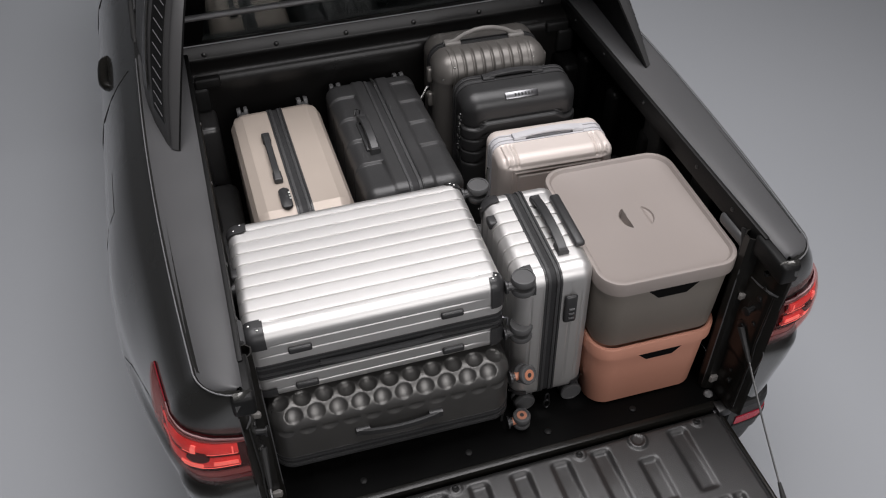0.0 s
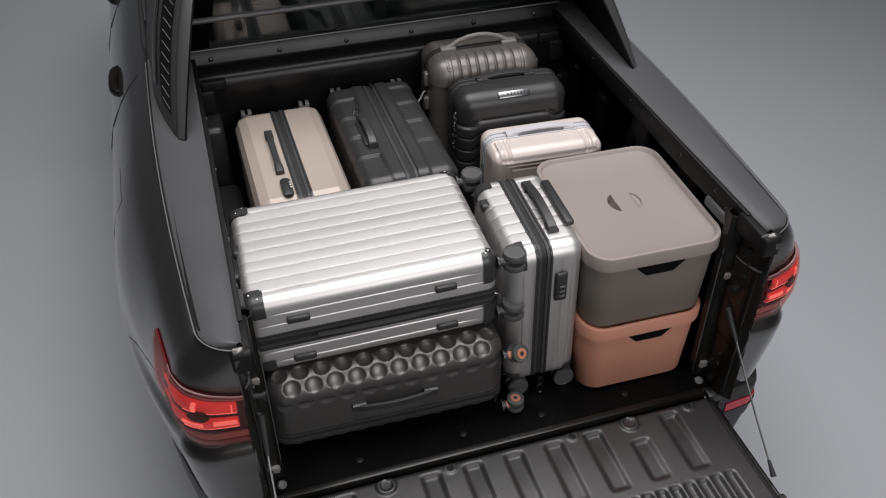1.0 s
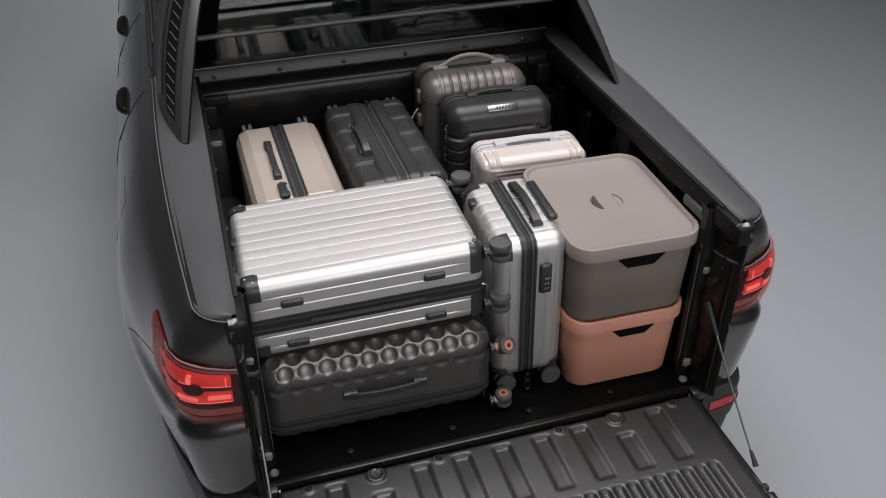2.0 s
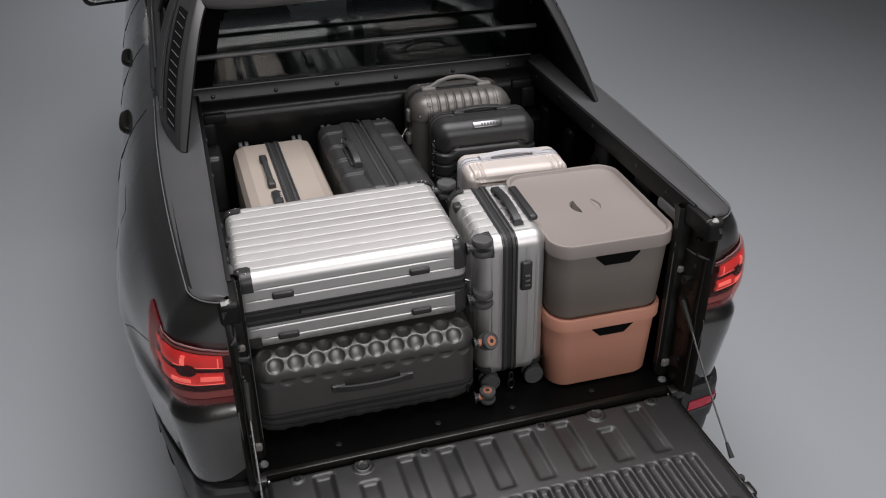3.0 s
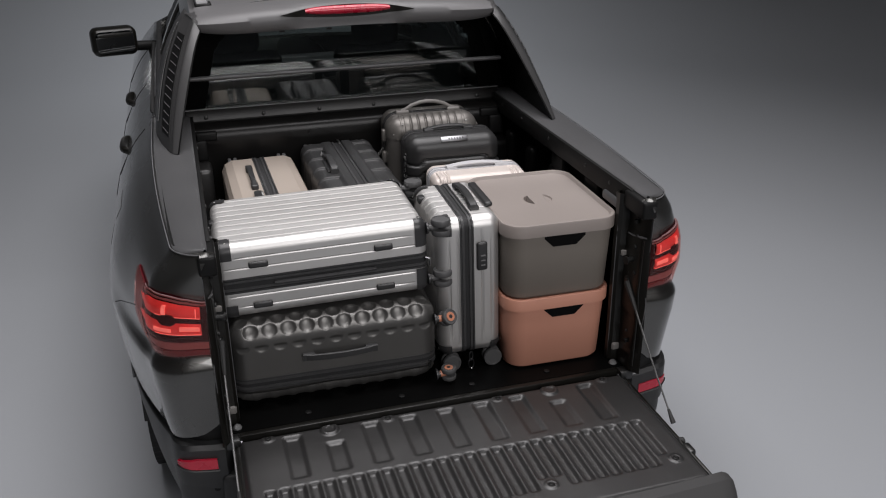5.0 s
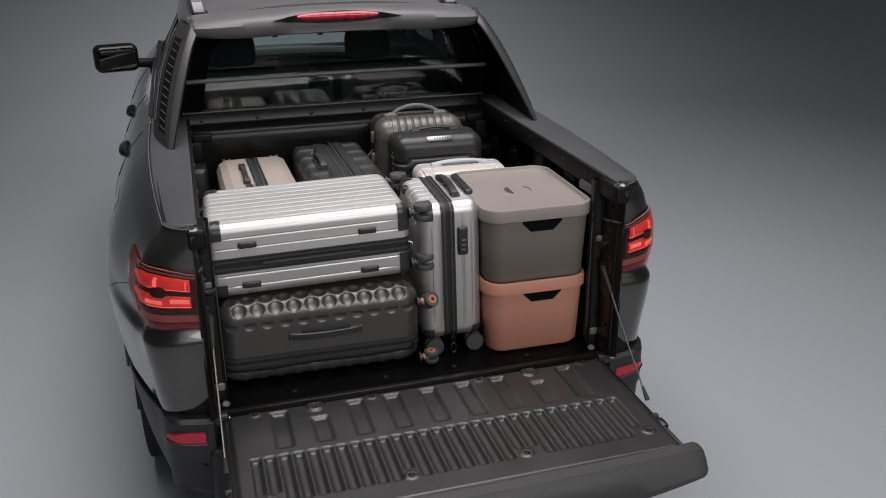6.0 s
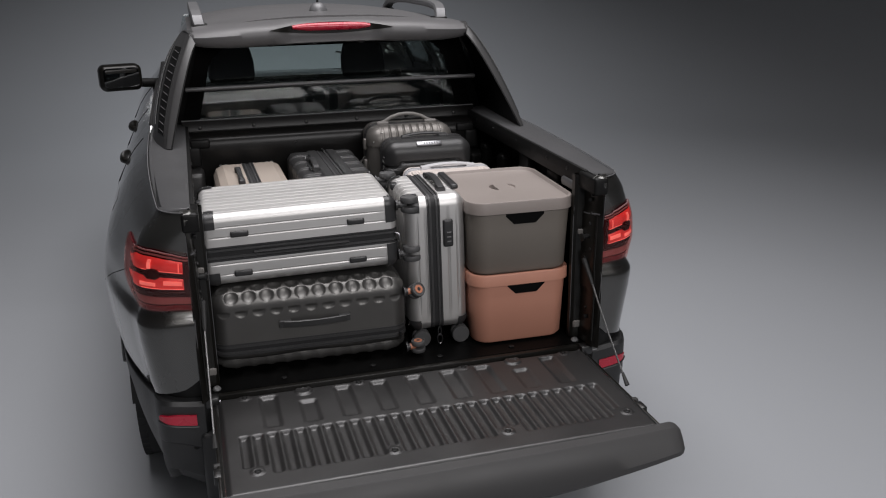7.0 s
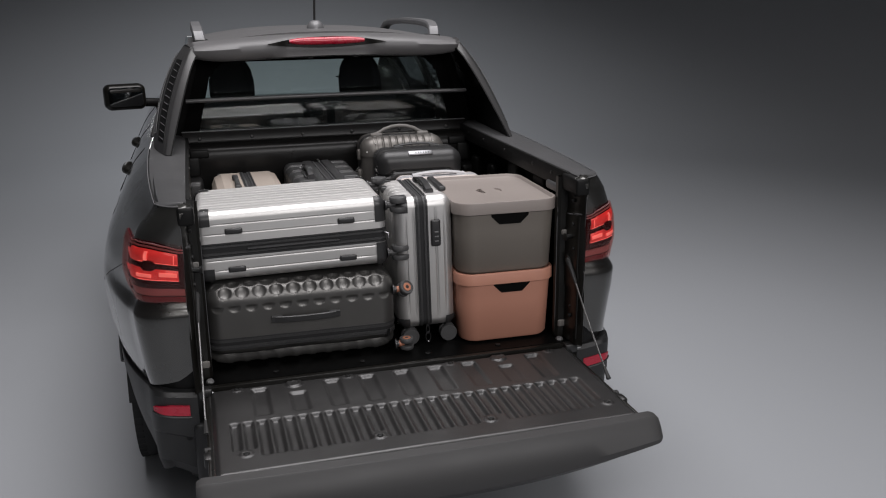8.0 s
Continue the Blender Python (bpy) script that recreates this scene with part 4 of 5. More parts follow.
part("headliner", sheet(lambda x, y: roof(x, y) - Vector((0, 0, 0.045)), np.linspace(-0.62, 0.62, 9).tolist(), np.linspace(1.55, 3.0, 6).tolist(), -0.01), CABIN, truck)
part("rear_bench", puffy_box((1.30, 0.16, 0.62), 0.05, lines(0.65, 0.05, 0.2), lines(0.08, 0.05, 0.06), lines(0.31, 0.05, 0.15)), FABRIC, truck, "black rear bench backrest").matrix_basis = pose(0, 1.74, 1.325, -8)
for side in (-1, 1):
    seat = part("front_seat", puffy_box((0.50, 0.14, 0.66), 0.06, lines(0.25, 0.06, 0.1), lines(0.07, 0.06, 0.05), lines(0.33, 0.06, 0.1)), FABRIC, truck, "black front seat")
    seat.matrix_basis = pose(side * 0.40 - 0.025, 2.50, 1.22, -10)
    rest = puffy_box((0.262, 0.13, 0.28), 0.064, lines(0.131, 0.064, 0.03), lines(0.065, 0.064, 0.04), lines(0.14, 0.064, 0.03))
    for v in rest.verts:
        v.co.x *= 1.04 - 0.20 * max(0, (v.co.z + 0.05) / 0.19) ** 2
        v.co.z -= 0.030 * (v.co.x / 0.13) ** 2 * (v.co.z > 0.03)
    part("headrest", rest, FABRIC, seat, "black headrest").matrix_basis = pose(0, 0, 0.452)
part("windscreen", sheet(lambda x, v: Vector((x * (1.0 - 0.16 * v), 3.70 - 0.70 * v - 0.06 * (x / 0.8) ** 2, 1.42 + 0.50 * v)), np.linspace(-0.80, 0.80, 12).tolist(), np.linspace(0, 1, 6).tolist(), 0.006), CLEAR, truck, "clear windscreen")
part("inside_mirror", box(-0.13, 0.13, 2.98, 3.02, 1.80, 1.87, 0.015, 3), JAMB, truck, "black inside mirror")
part("bonnet", sheet(lambda x, y: Vector((x, y, 1.46 - 0.10 * (abs(x) / 0.9) ** 3 - 0.10 * smooth((y - 3.6) / 1.0))), np.linspace(-0.90, 0.90, 15).tolist(), np.linspace(3.45, 4.60, 10).tolist(), 0.02), PAINT, truck, "dark grey bonnet")
part("nose", box(-0.88, 0.88, 4.45, 4.62, 0.45, 1.36, 0.06, 3), PAINT, truck)
part("underbody", box(-0.80, 0.80, 0.10, 4.4, 0.38, 0.70, 0.03), RUBBER, truck)

# ---- luggage ----
GROUP = "suitcases in the truck bed"


def ridge(t, w):
    return smooth((w - abs(t)) / w)


def shell_pair(case, size, r, mat, relief, step, split=0.0, gap=0.022, fine_x=None, fine_y=None, fine_z=None, label="", sharp=60, chamfer=False):
    """The two hard halves of a case, parted by a zip band in the plane z = split."""
    hx, hy, hz = (v / 2 for v in size)
    xs = lines(hx, r, step, *(fine_x or ()), chamfer=chamfer)
    ys = lines(hy, r, step, *(fine_y or ()), chamfer=chamfer)
    zs = sorted({round(z, 5) for z in lines(hz, r, step, split - gap, split + gap, *(fine_z or ()), chamfer=chamfer) if not (split - gap < z < split + gap)} | {split - gap, split + gap})
    out = []
    for name, keep in (("upper_shell", lambda p: p[2] > split + gap), ("lower_shell", lambda p: p[2] < split - gap)):
        out.append(part(name, puffy_box(size, r, xs, ys, zs, relief, keep), mat, case, label, sharp=sharp))
    return out


def loop_band(hx, hy, r, off, z0, z1, n=8):
    """An upright band round a rounded rectangle."""
    bm = bmesh.new()
    lo, hi, li, ho = [], [], [], []
    for x, y in rounded_loop(hx + off, hy + off, r + off, n):
        lo.append(bm.verts.new((x, y, z0)))
        hi.append(bm.verts.new((x, y, z1)))
    for x, y in rounded_loop(hx + off - 0.006, hy + off - 0.006, max(0.002, r + off - 0.006), n):
        li.append(bm.verts.new((x, y, z0)))
        ho.append(bm.verts.new((x, y, z1)))
    m = len(lo)
    for k in range(m):
        j = (k + 1) % m
        bm.faces.new((lo[k], lo[j], hi[j], hi[k]))
        bm.faces.new((li[j], li[k], ho[k], ho[j]))
        bm.faces.new((hi[k], hi[j], ho[j], ho[k]))
        bm.faces.new((li[k], li[j], lo[j], lo[k]))
    return bm


def zip_band(case, size, r, split=0.0, gap=0.022, cloth=ZIP, teeth=ZIPTEETH, rows=2):
    hx, hy = size[0] / 2, size[1] / 2
    band = part("zip_band", loop_band(hx, hy, r, -0.002, split - gap, split + gap), cloth, case, "fabric zip band")
    for k in range(rows):
        z = split + (k - (rows - 1) / 2) * gap * 1.15
        part("zip_track", loop_band(hx, hy, r, 0.0015, z - 0.0045, z + 0.0045), teeth, band, "zip track")
    for e in (-1, 1):
        part("zip_piping", loop_band(hx, hy, r, 0.0025, split + e * gap - 0.003, split + e * gap + 0.003), HARDBLACK if cloth is ZIP else cloth, band)
    return band


def handle(case, a, b, out, rise, mat=HARDBLACK, w=0.013, name="carry_handle", label="moulded carry handle"):
    """A strap handle between two feet a and b that stands rise off the shell along out."""
    a, b, o = Vector(a), Vector(b), Vector(out)
    d = (b - a).normalized()
    ac = d.cross(o)
    n = 12
    pts = [a.lerp(b, k / n) + o * (rise * (0.35 + 0.65 * math.sin(math.pi * k / n) ** 0.7)) for k in range(n + 1)]
    ob = part(name, strap(pts, ac, 2 * w, 0.010), mat, case, label)
    for p, e in ((a, 1), (b, -1)):
        q = p + d * e * 0.012
        bm = strap([q - d * 0.020 + o * rise * 0.20, q + d * 0.020 + o * rise * 0.20], ac, 2.3 * w, rise * 0.5 + 0.008)
        part("handle_foot", bm, mat, ob)
    return ob


def spinner(case, at, axis, swing, r=0.026, w=0.036, mat=WHEELGREY, fork=HARDBLACK, accent=None):
    """A twin spinner wheel: fork along axis from the case, wheels about the swing axis."""
    at, ax, sw = Vector(at), Vector(axis), Vector(swing)
    root = part("spinner_wheel", lathe([(0.020, 0), (0.020, 0.006), (0.013, 0.009), (0.013, 0.016)], axis_pose(at, ax), 14), fork, case, "twin spinner wheel")
    hub = at + ax * (0.022 + r * 0.9)
    part("fork", tube([at + ax * 0.012, at + ax * 0.024, hub - ax * r * 0.35], [0.013, 0.012, 0.010], 10), accent or mat, root, "orange wheel fork" if accent else "")
    for e in (-1, 1):
        m = axis_pose(hub + sw * e * w * 0.30, sw * e)
        tread = part("tread", lathe([(r * 0.55, -w * 0.16), (r * 0.96, -w * 0.16), (r, -w * 0.08), (r, w * 0.10), (r * 0.93, w * 0.2), (r * 0.80, w * 0.21), (r * 0.78, w * 0.17), (r * 0.3, w * 0.17), (0.0005, w * 0.18)], m, 24), mat, root)
        if accent:
            part("hub_cap", lathe([(r * 0.44, w * 0.16), (r * 0.44, w * 0.20), (r * 0.2, w * 0.225), (0.0005, w * 0.225)], m, 18), fork, root, "dark hub cap")
            part("hub_ring", lathe([(r * 0.44, w * 0.175), (r * 0.57, w * 0.175), (r * 0.55, w * 0.22), (r * 0.46, w * 0.22)], m, 20), accent, root, "orange hub ring")
    return root


def corner_guard(case, size, r, sx, sy, sz, reach=0.056, mat=HARDBLACK, tall=0.0):
    """A dark cap over one corner of a case, with two rivets; tall runs it down the upright edge."""
    hx, hy, hz = (v / 2 for v in size)
    deep = tall or reach * 0.9
    xs, ys, zs = lines(hx, r, 0.02, hx - reach, reach - hx), lines(hy, r, 0.02, hy - reach, reach - hy), lines(hz, r, 0.02, hz - deep, deep - hz)

    def keep(p):
        a, b, c = hx - sx * p[0], hy - sy * p[1], hz - sz * p[2]
        if not (a < reach and b < reach and c < deep):
            return False
        return a + b < reach * 1.5 if tall else (a + b + c) / reach < 1.75

    ob = part("corner_guard", puffy_box(size, r, xs, ys, zs, lambda p, n: 0.0045, keep), mat, case, "dark plastic corner guard")
    for d in ((reach * 0.72, 0.02), (0.02, reach * 0.72)):
        p = Vector((sx * (hx - d[0]), sy * (hy - d[1]), sz * (hz + 0.003)))
        part("rivet", lathe([(0.0036, 0), (0.0030, 0.0014), (0.0012, 0.0020)], axis_pose(p, (0, 0, sz)), 10), STEEL, ob, "bright rivet")
    return ob


# --- ribbed silver cases ---


def silver_relief(size, ribs, rail=-0.0020, wide=0.0040, deep=0.0042):
    """Slightly domed bands parted by narrow grooves that run round the ends; thin rails on the long edges."""
    hx, hy, hz = (v / 2 for v in size)
    pitch = 2 * hy / ribs

    def fn(p, n):
        h = 0.0
        t = p.y / pitch
        face = max(abs(n.z), abs(n.x))
        if abs(p.y) < hy - 0.020:
            f = t - math.floor(t)
            d = min(f, 1 - f) * pitch
            short = 1.0 if abs(round(t)) < ribs / 2 - 1 else smooth((hx - 0.062 - abs(p.x)) / 0.006)
            h += face * (0.0008 * (1 - (2 * f - 1) ** 4) - 0.0008 - deep * short * smooth((0.0028 - d) / 0.0018))
        if abs(n.y) > 0.7:
            for zz, reach in ((hz * 0.36, 0.05), (hz * 0.64, 0.08), (-hz * 0.40, 0.05), (-hz * 0.70, 0.08)):
                h += rail * ridge(p.z - zz, wide) * smooth((hx - reach - abs(p.x)) / 0.006)
        return h
    return fn


def silver_lines(hy, ribs):
    out = []
    for k in range(-ribs, ribs + 1):
        for d in (0.0, 0.021, 0.042, 0.062, 0.12, 0.16, 0.19, 0.22, 0.5, 0.8, 0.938, 0.958, 0.979):
            y = (k + d) * 2 * hy / ribs
            if abs(y) < hy - 0.02:
                out.append(y)
    return out


size = (0.706, 0.464, 0.262)
case = thing("suitcase", pose(-0.337, 0.383, 1.281, -0.8, -1.2, -1.4), "large brushed silver ribbed suitcase lying flat on a darker one", "suitcase", GROUP)
hx, hy, hz = (v / 2 for v in size)
shell_pair(case, size, 0.030, SILVER, silver_relief(size, 10), 0.03, -0.012, 0.024, fine_y=silver_lines(hy, 10), fine_z=[k * 0.008 for k in range(-14, 15)] + [hz * w + d for w in (0.36, 0.64, -0.40, -0.70) for d in (-0.0042, -0.0028, -0.0014, 0, 0.0014, 0.0028, 0.0042)], sharp=17)
zip_band(case, size, 0.030, -0.012, 0.024)
for sx in (-1, 1):
    for sy in (-1, 1):
        for sz in (-1, 1):
            corner_guard(case, size, 0.030, sx, sy, sz, 0.056 if sx < 0 else 0.042, tall=0.0 if sx < 0 else 0.090)
for x in (-0.215, 0.20):
    for z in (0.058, -0.088):
        part("side_foot", box(x - 0.032, x + 0.032, -hy - 0.012, -hy + 0.002, z - 0.011, z + 0.011, 0.006, 3), HARDBLACK, case, "dark side foot")
for y in (-0.222, 0.190):
    for z in (0.100, -0.090):
        spinner(case, (hx + 0.000, y, z), (1, 0, 0), (0, 0, 1), 0.034, 0.056)
part("end_latch", box(-hx - 0.006, -hx + 0.016, 0.010, 0.046, hz - 0.030, hz - 0.006, 0.005, 3), HARDBLACK, case, "dark latch on the case's end")
puller = part("zip_puller", tube([(hx - 0.01, -hy - 0.004, 0.0), (hx + 0.004, -hy - 0.008, -0.005), (hx + 0.004, -hy - 0.010, -0.030)], 0.0032, 6), ALLOY, case, "bright zip puller")
part("side_grip", tube([(-0.17, -hy - 0.005, -0.014), (-0.10, -hy - 0.012, -0.012), (0.10, -hy - 0.012, -0.012), (0.17, -hy - 0.005, -0.014)], 0.010, 8, flat=0.5), ZIP, case, "black fabric side grip")

size = (0.535, 0.385, 0.228)
M = Matrix.Translation((0.168, 0.325, 1.148)) @ pose(0, 0, 0, 0, -1.2, -2) @ pose(0, 0, 0, 0, -90, 0)
case = thing("suitcase", M, "small brushed silver ribbed cabin case standing upright", "suitcase", GROUP)
hx, hy, hz = (v / 2 for v in size)
shell_pair(case, size, 0.040, SILVER, silver_relief(size, 8, -0.0030, 0.0060, 0.0050), 0.03, 0.010, 0.022, fine_y=silver_lines(hy, 8), fine_z=[k * 0.004 for k in range(-26, 27)], sharp=17)
zip_band(case, size, 0.040, 0.010, 0.022)
for sy in (-1, 1):
    corner_guard(case, size, 0.040, 1, sy, 1)
for sz in (-1, 1):
    corner_guard(case, size, 0.040, -1, -1, sz, 0.046)
handle(case, (hx, -0.115, -0.040), (hx, 0.115, -0.040), (1, 0, 0), 0.026, w=0.014)
part("pull_handle", box(hx - 0.004, hx + 0.016, -0.105, 0.115, -0.112, -0.082, 0.008, 3), HARDBLACK, case, "folded telescopic pull handle")
part("side_latch", box(hx - 0.030, hx - 0.004, 0.060, 0.098, hz - 0.022, hz + 0.004, 0.005, 3), HARDBLACK, case, "dark latch on the case's shoulder")
lock = part("combination_lock", box(0.070, 0.178, -hy - 0.012, -hy + 0.002, -0.062, -0.024, 0.008, 3), HARDBLACK, case, "black combination lock")
for k in range(3):
    part("number_wheel", tube([(0.092 + 0.018 * k, -hy - 0.013, -0.052), (0.092 + 0.018 * k, -hy - 0.013, -0.036)], 0.004, 8), WHEELGREY, lock)
for y in (-0.162, 0.150):
    for z in (0.070, -0.086):
        spinner(case, (-hx + 0.017, y, z), (-1, 0, 0), (0, 1, 0), 0.035, 0.044)
for x, long, wide in ((-hx - 0.002, 0.018, 0.006), (-hx - 0.034, 0.020, 0.010)):
    links = [(x + long * math.cos(a), -hy - 0.010, 0.004 + wide * math.sin(a)) for a in [math.tau * k / 12 for k in range(13)]]
    part("zip_puller", tube(links, 0.0028, 6), ALLOY, case, "bright zip puller")

# --- dimpled dark case under the silver one ---
size = (0.714, 0.480, 0.318)


def dimple_relief(p, n):
    hx, hy, hz = 0.357, 0.240, 0.159
    h = 0.0
    pitch = 0.0625
    if abs(n.y) > 0.35 or abs(n.z) > 0.35:
        for k, (cy, cz) in enumerate(((0.186, 0.159), (0.229, 0.140), (0.240, 0.088))):
            off = 0.5 * (k % 2)
            cx = (round(p.x / pitch - off) + off) * pitch
            if abs(cx) < hx - 0.03:
                d = math.sqrt((p.x - cx) ** 2 + (abs(p.y) - cy) ** 2 + (abs(p.z) - cz) ** 2)
                wide = (0.0245, 0.0255, 0.024)[k]
                if d < wide:
                    fade = 1.0 if k < 2 else smooth((cz + 0.004 - abs(p.z)) / 0.012)
                    h -= (0.012, 0.011, 0.005)[k] * (1.0 if p.z > 0 else 0.35) * fade * (1 - (d / wide) ** 2) ** 0.62
    h -= smooth(abs(n.y) / 0.7) * (0.050 * smooth((-0.070 - p.z) / 0.085) + 0.003 * math.sin(19 * p.x + 40 * p.z) * smooth((-0.07 - p.z) / 0.03))
    if abs(n.x) > 0.7:
        cy = round(p.y / pitch) * pitch
        cz = (round(p.z / pitch - 0.5) + 0.5) * pitch
        d = math.hypot(p.y - cy, p.z - cz)
        if d < 0.024 and abs(p.z) > 0.05:
            h -= 0.006 * (1 - (d / 0.024) ** 2)
    return h


case = thing("suitcase", pose(-0.325, 0.330, 0.977, 0, 0, -1.2), "dark grey dimpled suitcase with orange wheel fittings lying flat", "suitcase", GROUP)
hx, hy, hz = (v / 2 for v in size)
shell_pair(case, size, 0.060, DIMPLE, dimple_relief, 0.014, -0.058, 0.020, fine_x=np.linspace(-0.335, 0.335, 200).tolist(), fine_y=[e * v for e in (1, -1) for v in np.linspace(0.155, 0.24, 30)], fine_z=[e * v for e in (1, -1) for v in np.linspace(0.055, 0.159, 34)])
zip_band(case, size, 0.060, -0.058, 0.020)
handle(case, (-0.11, -hy, 0.026), (0.13, -hy, 0.026), (0, -1, 0), 0.022, w=0.012)
for y in (-0.232, 0.190):
    spinner(case, (hx - 0.012, y, 0.094), (1, 0, 0), (0.35, -0.75, 0.55), 0.029, 0.042, accent=ORANGE)
    spinner(case, (hx - 0.008, y, -0.132), (1, 0, 0), (0, 0, 1), 0.028, 0.044, accent=ORANGE)
part("zip_puller", tube([(hx - 0.03, -hy - 0.005, -0.06), (hx - 0.035, -hy - 0.010, -0.085)], 0.004, 6), DARKSTEEL, case)

# --- champagne case on its long edge ---


size = (0.616, 0.525, 0.316)
M = Matrix.Translation((-0.448, 0.975, 1.082)) @ pose(0, 0, 0, 0, 0, 1.0) @ Matrix(((0, 0, -1, 0), (1, 0, 0, 0), (0, -1, 0, 0), (0, 0, 0, 1)))
case = thing("suitcase", M, "champagne beige suitcase resting on its long edge", "suitcase", GROUP)
hx, hy, hz = (v / 2 for v in size)
shell_pair(case, size, 0.050, BEIGE, None, 0.03, 0.0, 0.023, sharp=18, chamfer=True)
zip_band(case, size, 0.050, 0.0, 0.023)
grip = part("carry_handle", strap([(-0.135, -hy - 0.014, 0.055), (-0.128, -hy - 0.017, 0.055), (-0.08, -hy - 0.019, 0.055), (0.06, -hy - 0.019, 0.055), (0.108, -hy - 0.017, 0.055), (0.115, -hy - 0.014, 0.055)], (0, 0, 1), 0.021, 0.008), HARDBLACK, case, "slim black carry handle")
for x in (-0.118, 0.098):
    part("handle_foot", box(x - 0.022, x + 0.022, -hy - 0.020, -hy + 0.002, 0.041, 0.069, 0.005, 3), HARDBLACK, grip)
lock = part("combination_lock", extrude_loop(rounded_loop(0.048, 0.017, 0.014, 5), 0, 0.012, b=0.003), HARDBLACK, case, "black combination lock")
lock.matrix_basis = Matrix.Translation((-0.225, -hy, 0.050)) @ pose(0, 0, 0, 90, 0, 0)
for k in range(3):
    part("number_wheel", box(-0.012 + 0.014 * k, -0.004 + 0.014 * k, -0.018, -0.010, 0.006, 0.014, 0.002), STEEL, lock)
for y in (-0.226, 0.19):
    for z in (0.105, -0.110):
        spinner(case, (hx - 0.012, y, z), (1, 0, 0), (0, 0, 1), 0.022, 0.038, fork=WHEELGREY)

# --- charcoal case on its long edge ---


CREASES = [(x, 1) for x in (-0.16, -0.03, 0.10, 0.23)] + [(x, -1) for x in (-0.115, 0.015, 0.145, 0.265)]


def step_relief(p, n):
    """A raised spine beside the zip; outside it slanted ledges run over the shoulders."""
    h = 0.0
    out = abs(p.z)
    if n.y < -0.15 or n.y > 0.5:
        h += 0.005 * smooth((0.064 - out) / 0.004) * smooth((abs(n.y) - 0.5) / 0.3)
        zone = smooth((out - 0.066) / 0.004) * (0.30 + 0.70 * smooth((abs(n.y) - 0.3) / 0.6))
        for x0, z0 in CREASES:
            g = x0 - p.x
            if z0 * p.z > 0 and 0 <= g < 0.13:
                h -= 0.0085 * zone * smooth(g / 0.006) * (1 - g / 0.13)
    elif abs(n.z) > 0.5:
        h -= 0.005 * ridge((p.x + 0.36) % 0.15 - 0.075, 0.012)
    return h


size = (0.660, 0.560, 0.325)
M = Matrix.Translation((-0.098, 0.985, 1.090)) @ pose(0, 0, 0, 0, 0, 0.5) @ Matrix(((0, 0, -1, 0), (1, 0, 0, 0), (0, -1, 0, 0), (0, 0, 0, 1)))
case = thing("suitcase", M, "large matt charcoal suitcase resting on its long edge", "suitcase", GROUP)
hx, hy, hz = (v / 2 for v in size)
shell_pair(case, size, 0.042, CHARCOAL, step_relief, 0.006, 0.0, 0.026, fine_x=[x + d for x, z in CREASES for d in (0.0, -0.0015, -0.003, -0.0045, -0.006, -0.012)], sharp=50)
zip_band(case, size, 0.042, 0.0, 0.026)
handle(case, (-0.115, -hy, 0.080), (0.075, -hy, 0.080), (0, -1, 0), 0.030, w=0.014)
part("lock_loop", tube([(0.085, -hy - 0.006, 0.085), (0.10, -hy - 0.022, 0.080), (0.115, -hy - 0.020, 0.092), (0.10, -hy - 0.006, 0.100)], 0.003, 6), DARKSTEEL, case, "grey lock loop")
part("handle_plate", box(-0.10, 0.06, -hy - 0.004, -hy + 0.004, 0.062, 0.104, 0.003), HARDBLACK, case)
for y in (-0.245, 0.20):
    for z in (0.118, -0.118):
        spinner(case, (hx - 0.034, y, z), (1, 0, 0), (0, 0, 1), 0.022, 0.040, fork=WHEELGREY)
part("zip_puller", tube([(hx - 0.03, -hy - 0.008, -0.008), (hx - 0.05, -hy - 0.010, -0.010), (hx - 0.075, -hy - 0.006, -0.012)], 0.004, 6), STEEL, case)

# --- upright cases: length up, front to the tail ---
UPRIGHT = Matrix(((0, 1, 0, 0), (0, 0, -1, 0), (-1, 0, 0, 0), (0, 0, 0, 1))) @ pose(0, 0, 0, 0, 0, 180)


def rib_relief(p, n):
    hx, hy, hz = 0.325, 0.205, 0.13
    h = 0.0
    if (n.z > 0.1 or n.x > 0.2) and p.z > 0.03 and abs(p.y) < hy - 0.055:
        t = p.y / 0.034
        f = t - math.floor(t)
        h += 0.0075 * smooth((f - 0.05) / 0.13) * smooth((0.95 - f) / 0.13) * smooth((p.z - 0.03) / 0.03)
    return h


size = (0.650, 0.410, 0.25)
case = thing("suitcase", Matrix.Translation((0.322, 1.248, 1.162)) @ pose(0, 0, 0, 0, 0, -2) @ UPRIGHT, "warm gunmetal suitcase with vertical ribs standing upright", "suitcase", GROUP)
hx, hy, hz = (v / 2 for v in size)
shell_pair(case, size, 0.060, GUNMETAL, rib_relief, 0.03, 0.0, 0.011, fine_y=np.linspace(-0.155, 0.155, 170).tolist())
zip_band(case, size, 0.060, 0.0, 0.011, rows=1)
grip = part("carry_handle", tube([(hx + 0.004, -0.130, 0.0), (hx + 0.012, -0.105, 0.0), (hx + 0.030, -0.075, 0.0), (hx + 0.042, -0.035, 0.0), (hx + 0.045, 0.0, 0.0), (hx + 0.042, 0.035, 0.0), (hx + 0.030, 0.075, 0.0), (hx + 0.012, 0.105, 0.0), (hx + 0.004, 0.130, 0.0)], 0.0085, 10, flat=0.8), WARMGREY, case, "arched grey carry handle")
for y in (-0.118, 0.118):
    part("handle_foot", box(hx - 0.004, hx + 0.012, y - 0.030, y + 0.030, -0.016, 0.016, 0.006, 3), WARMGREY, grip)
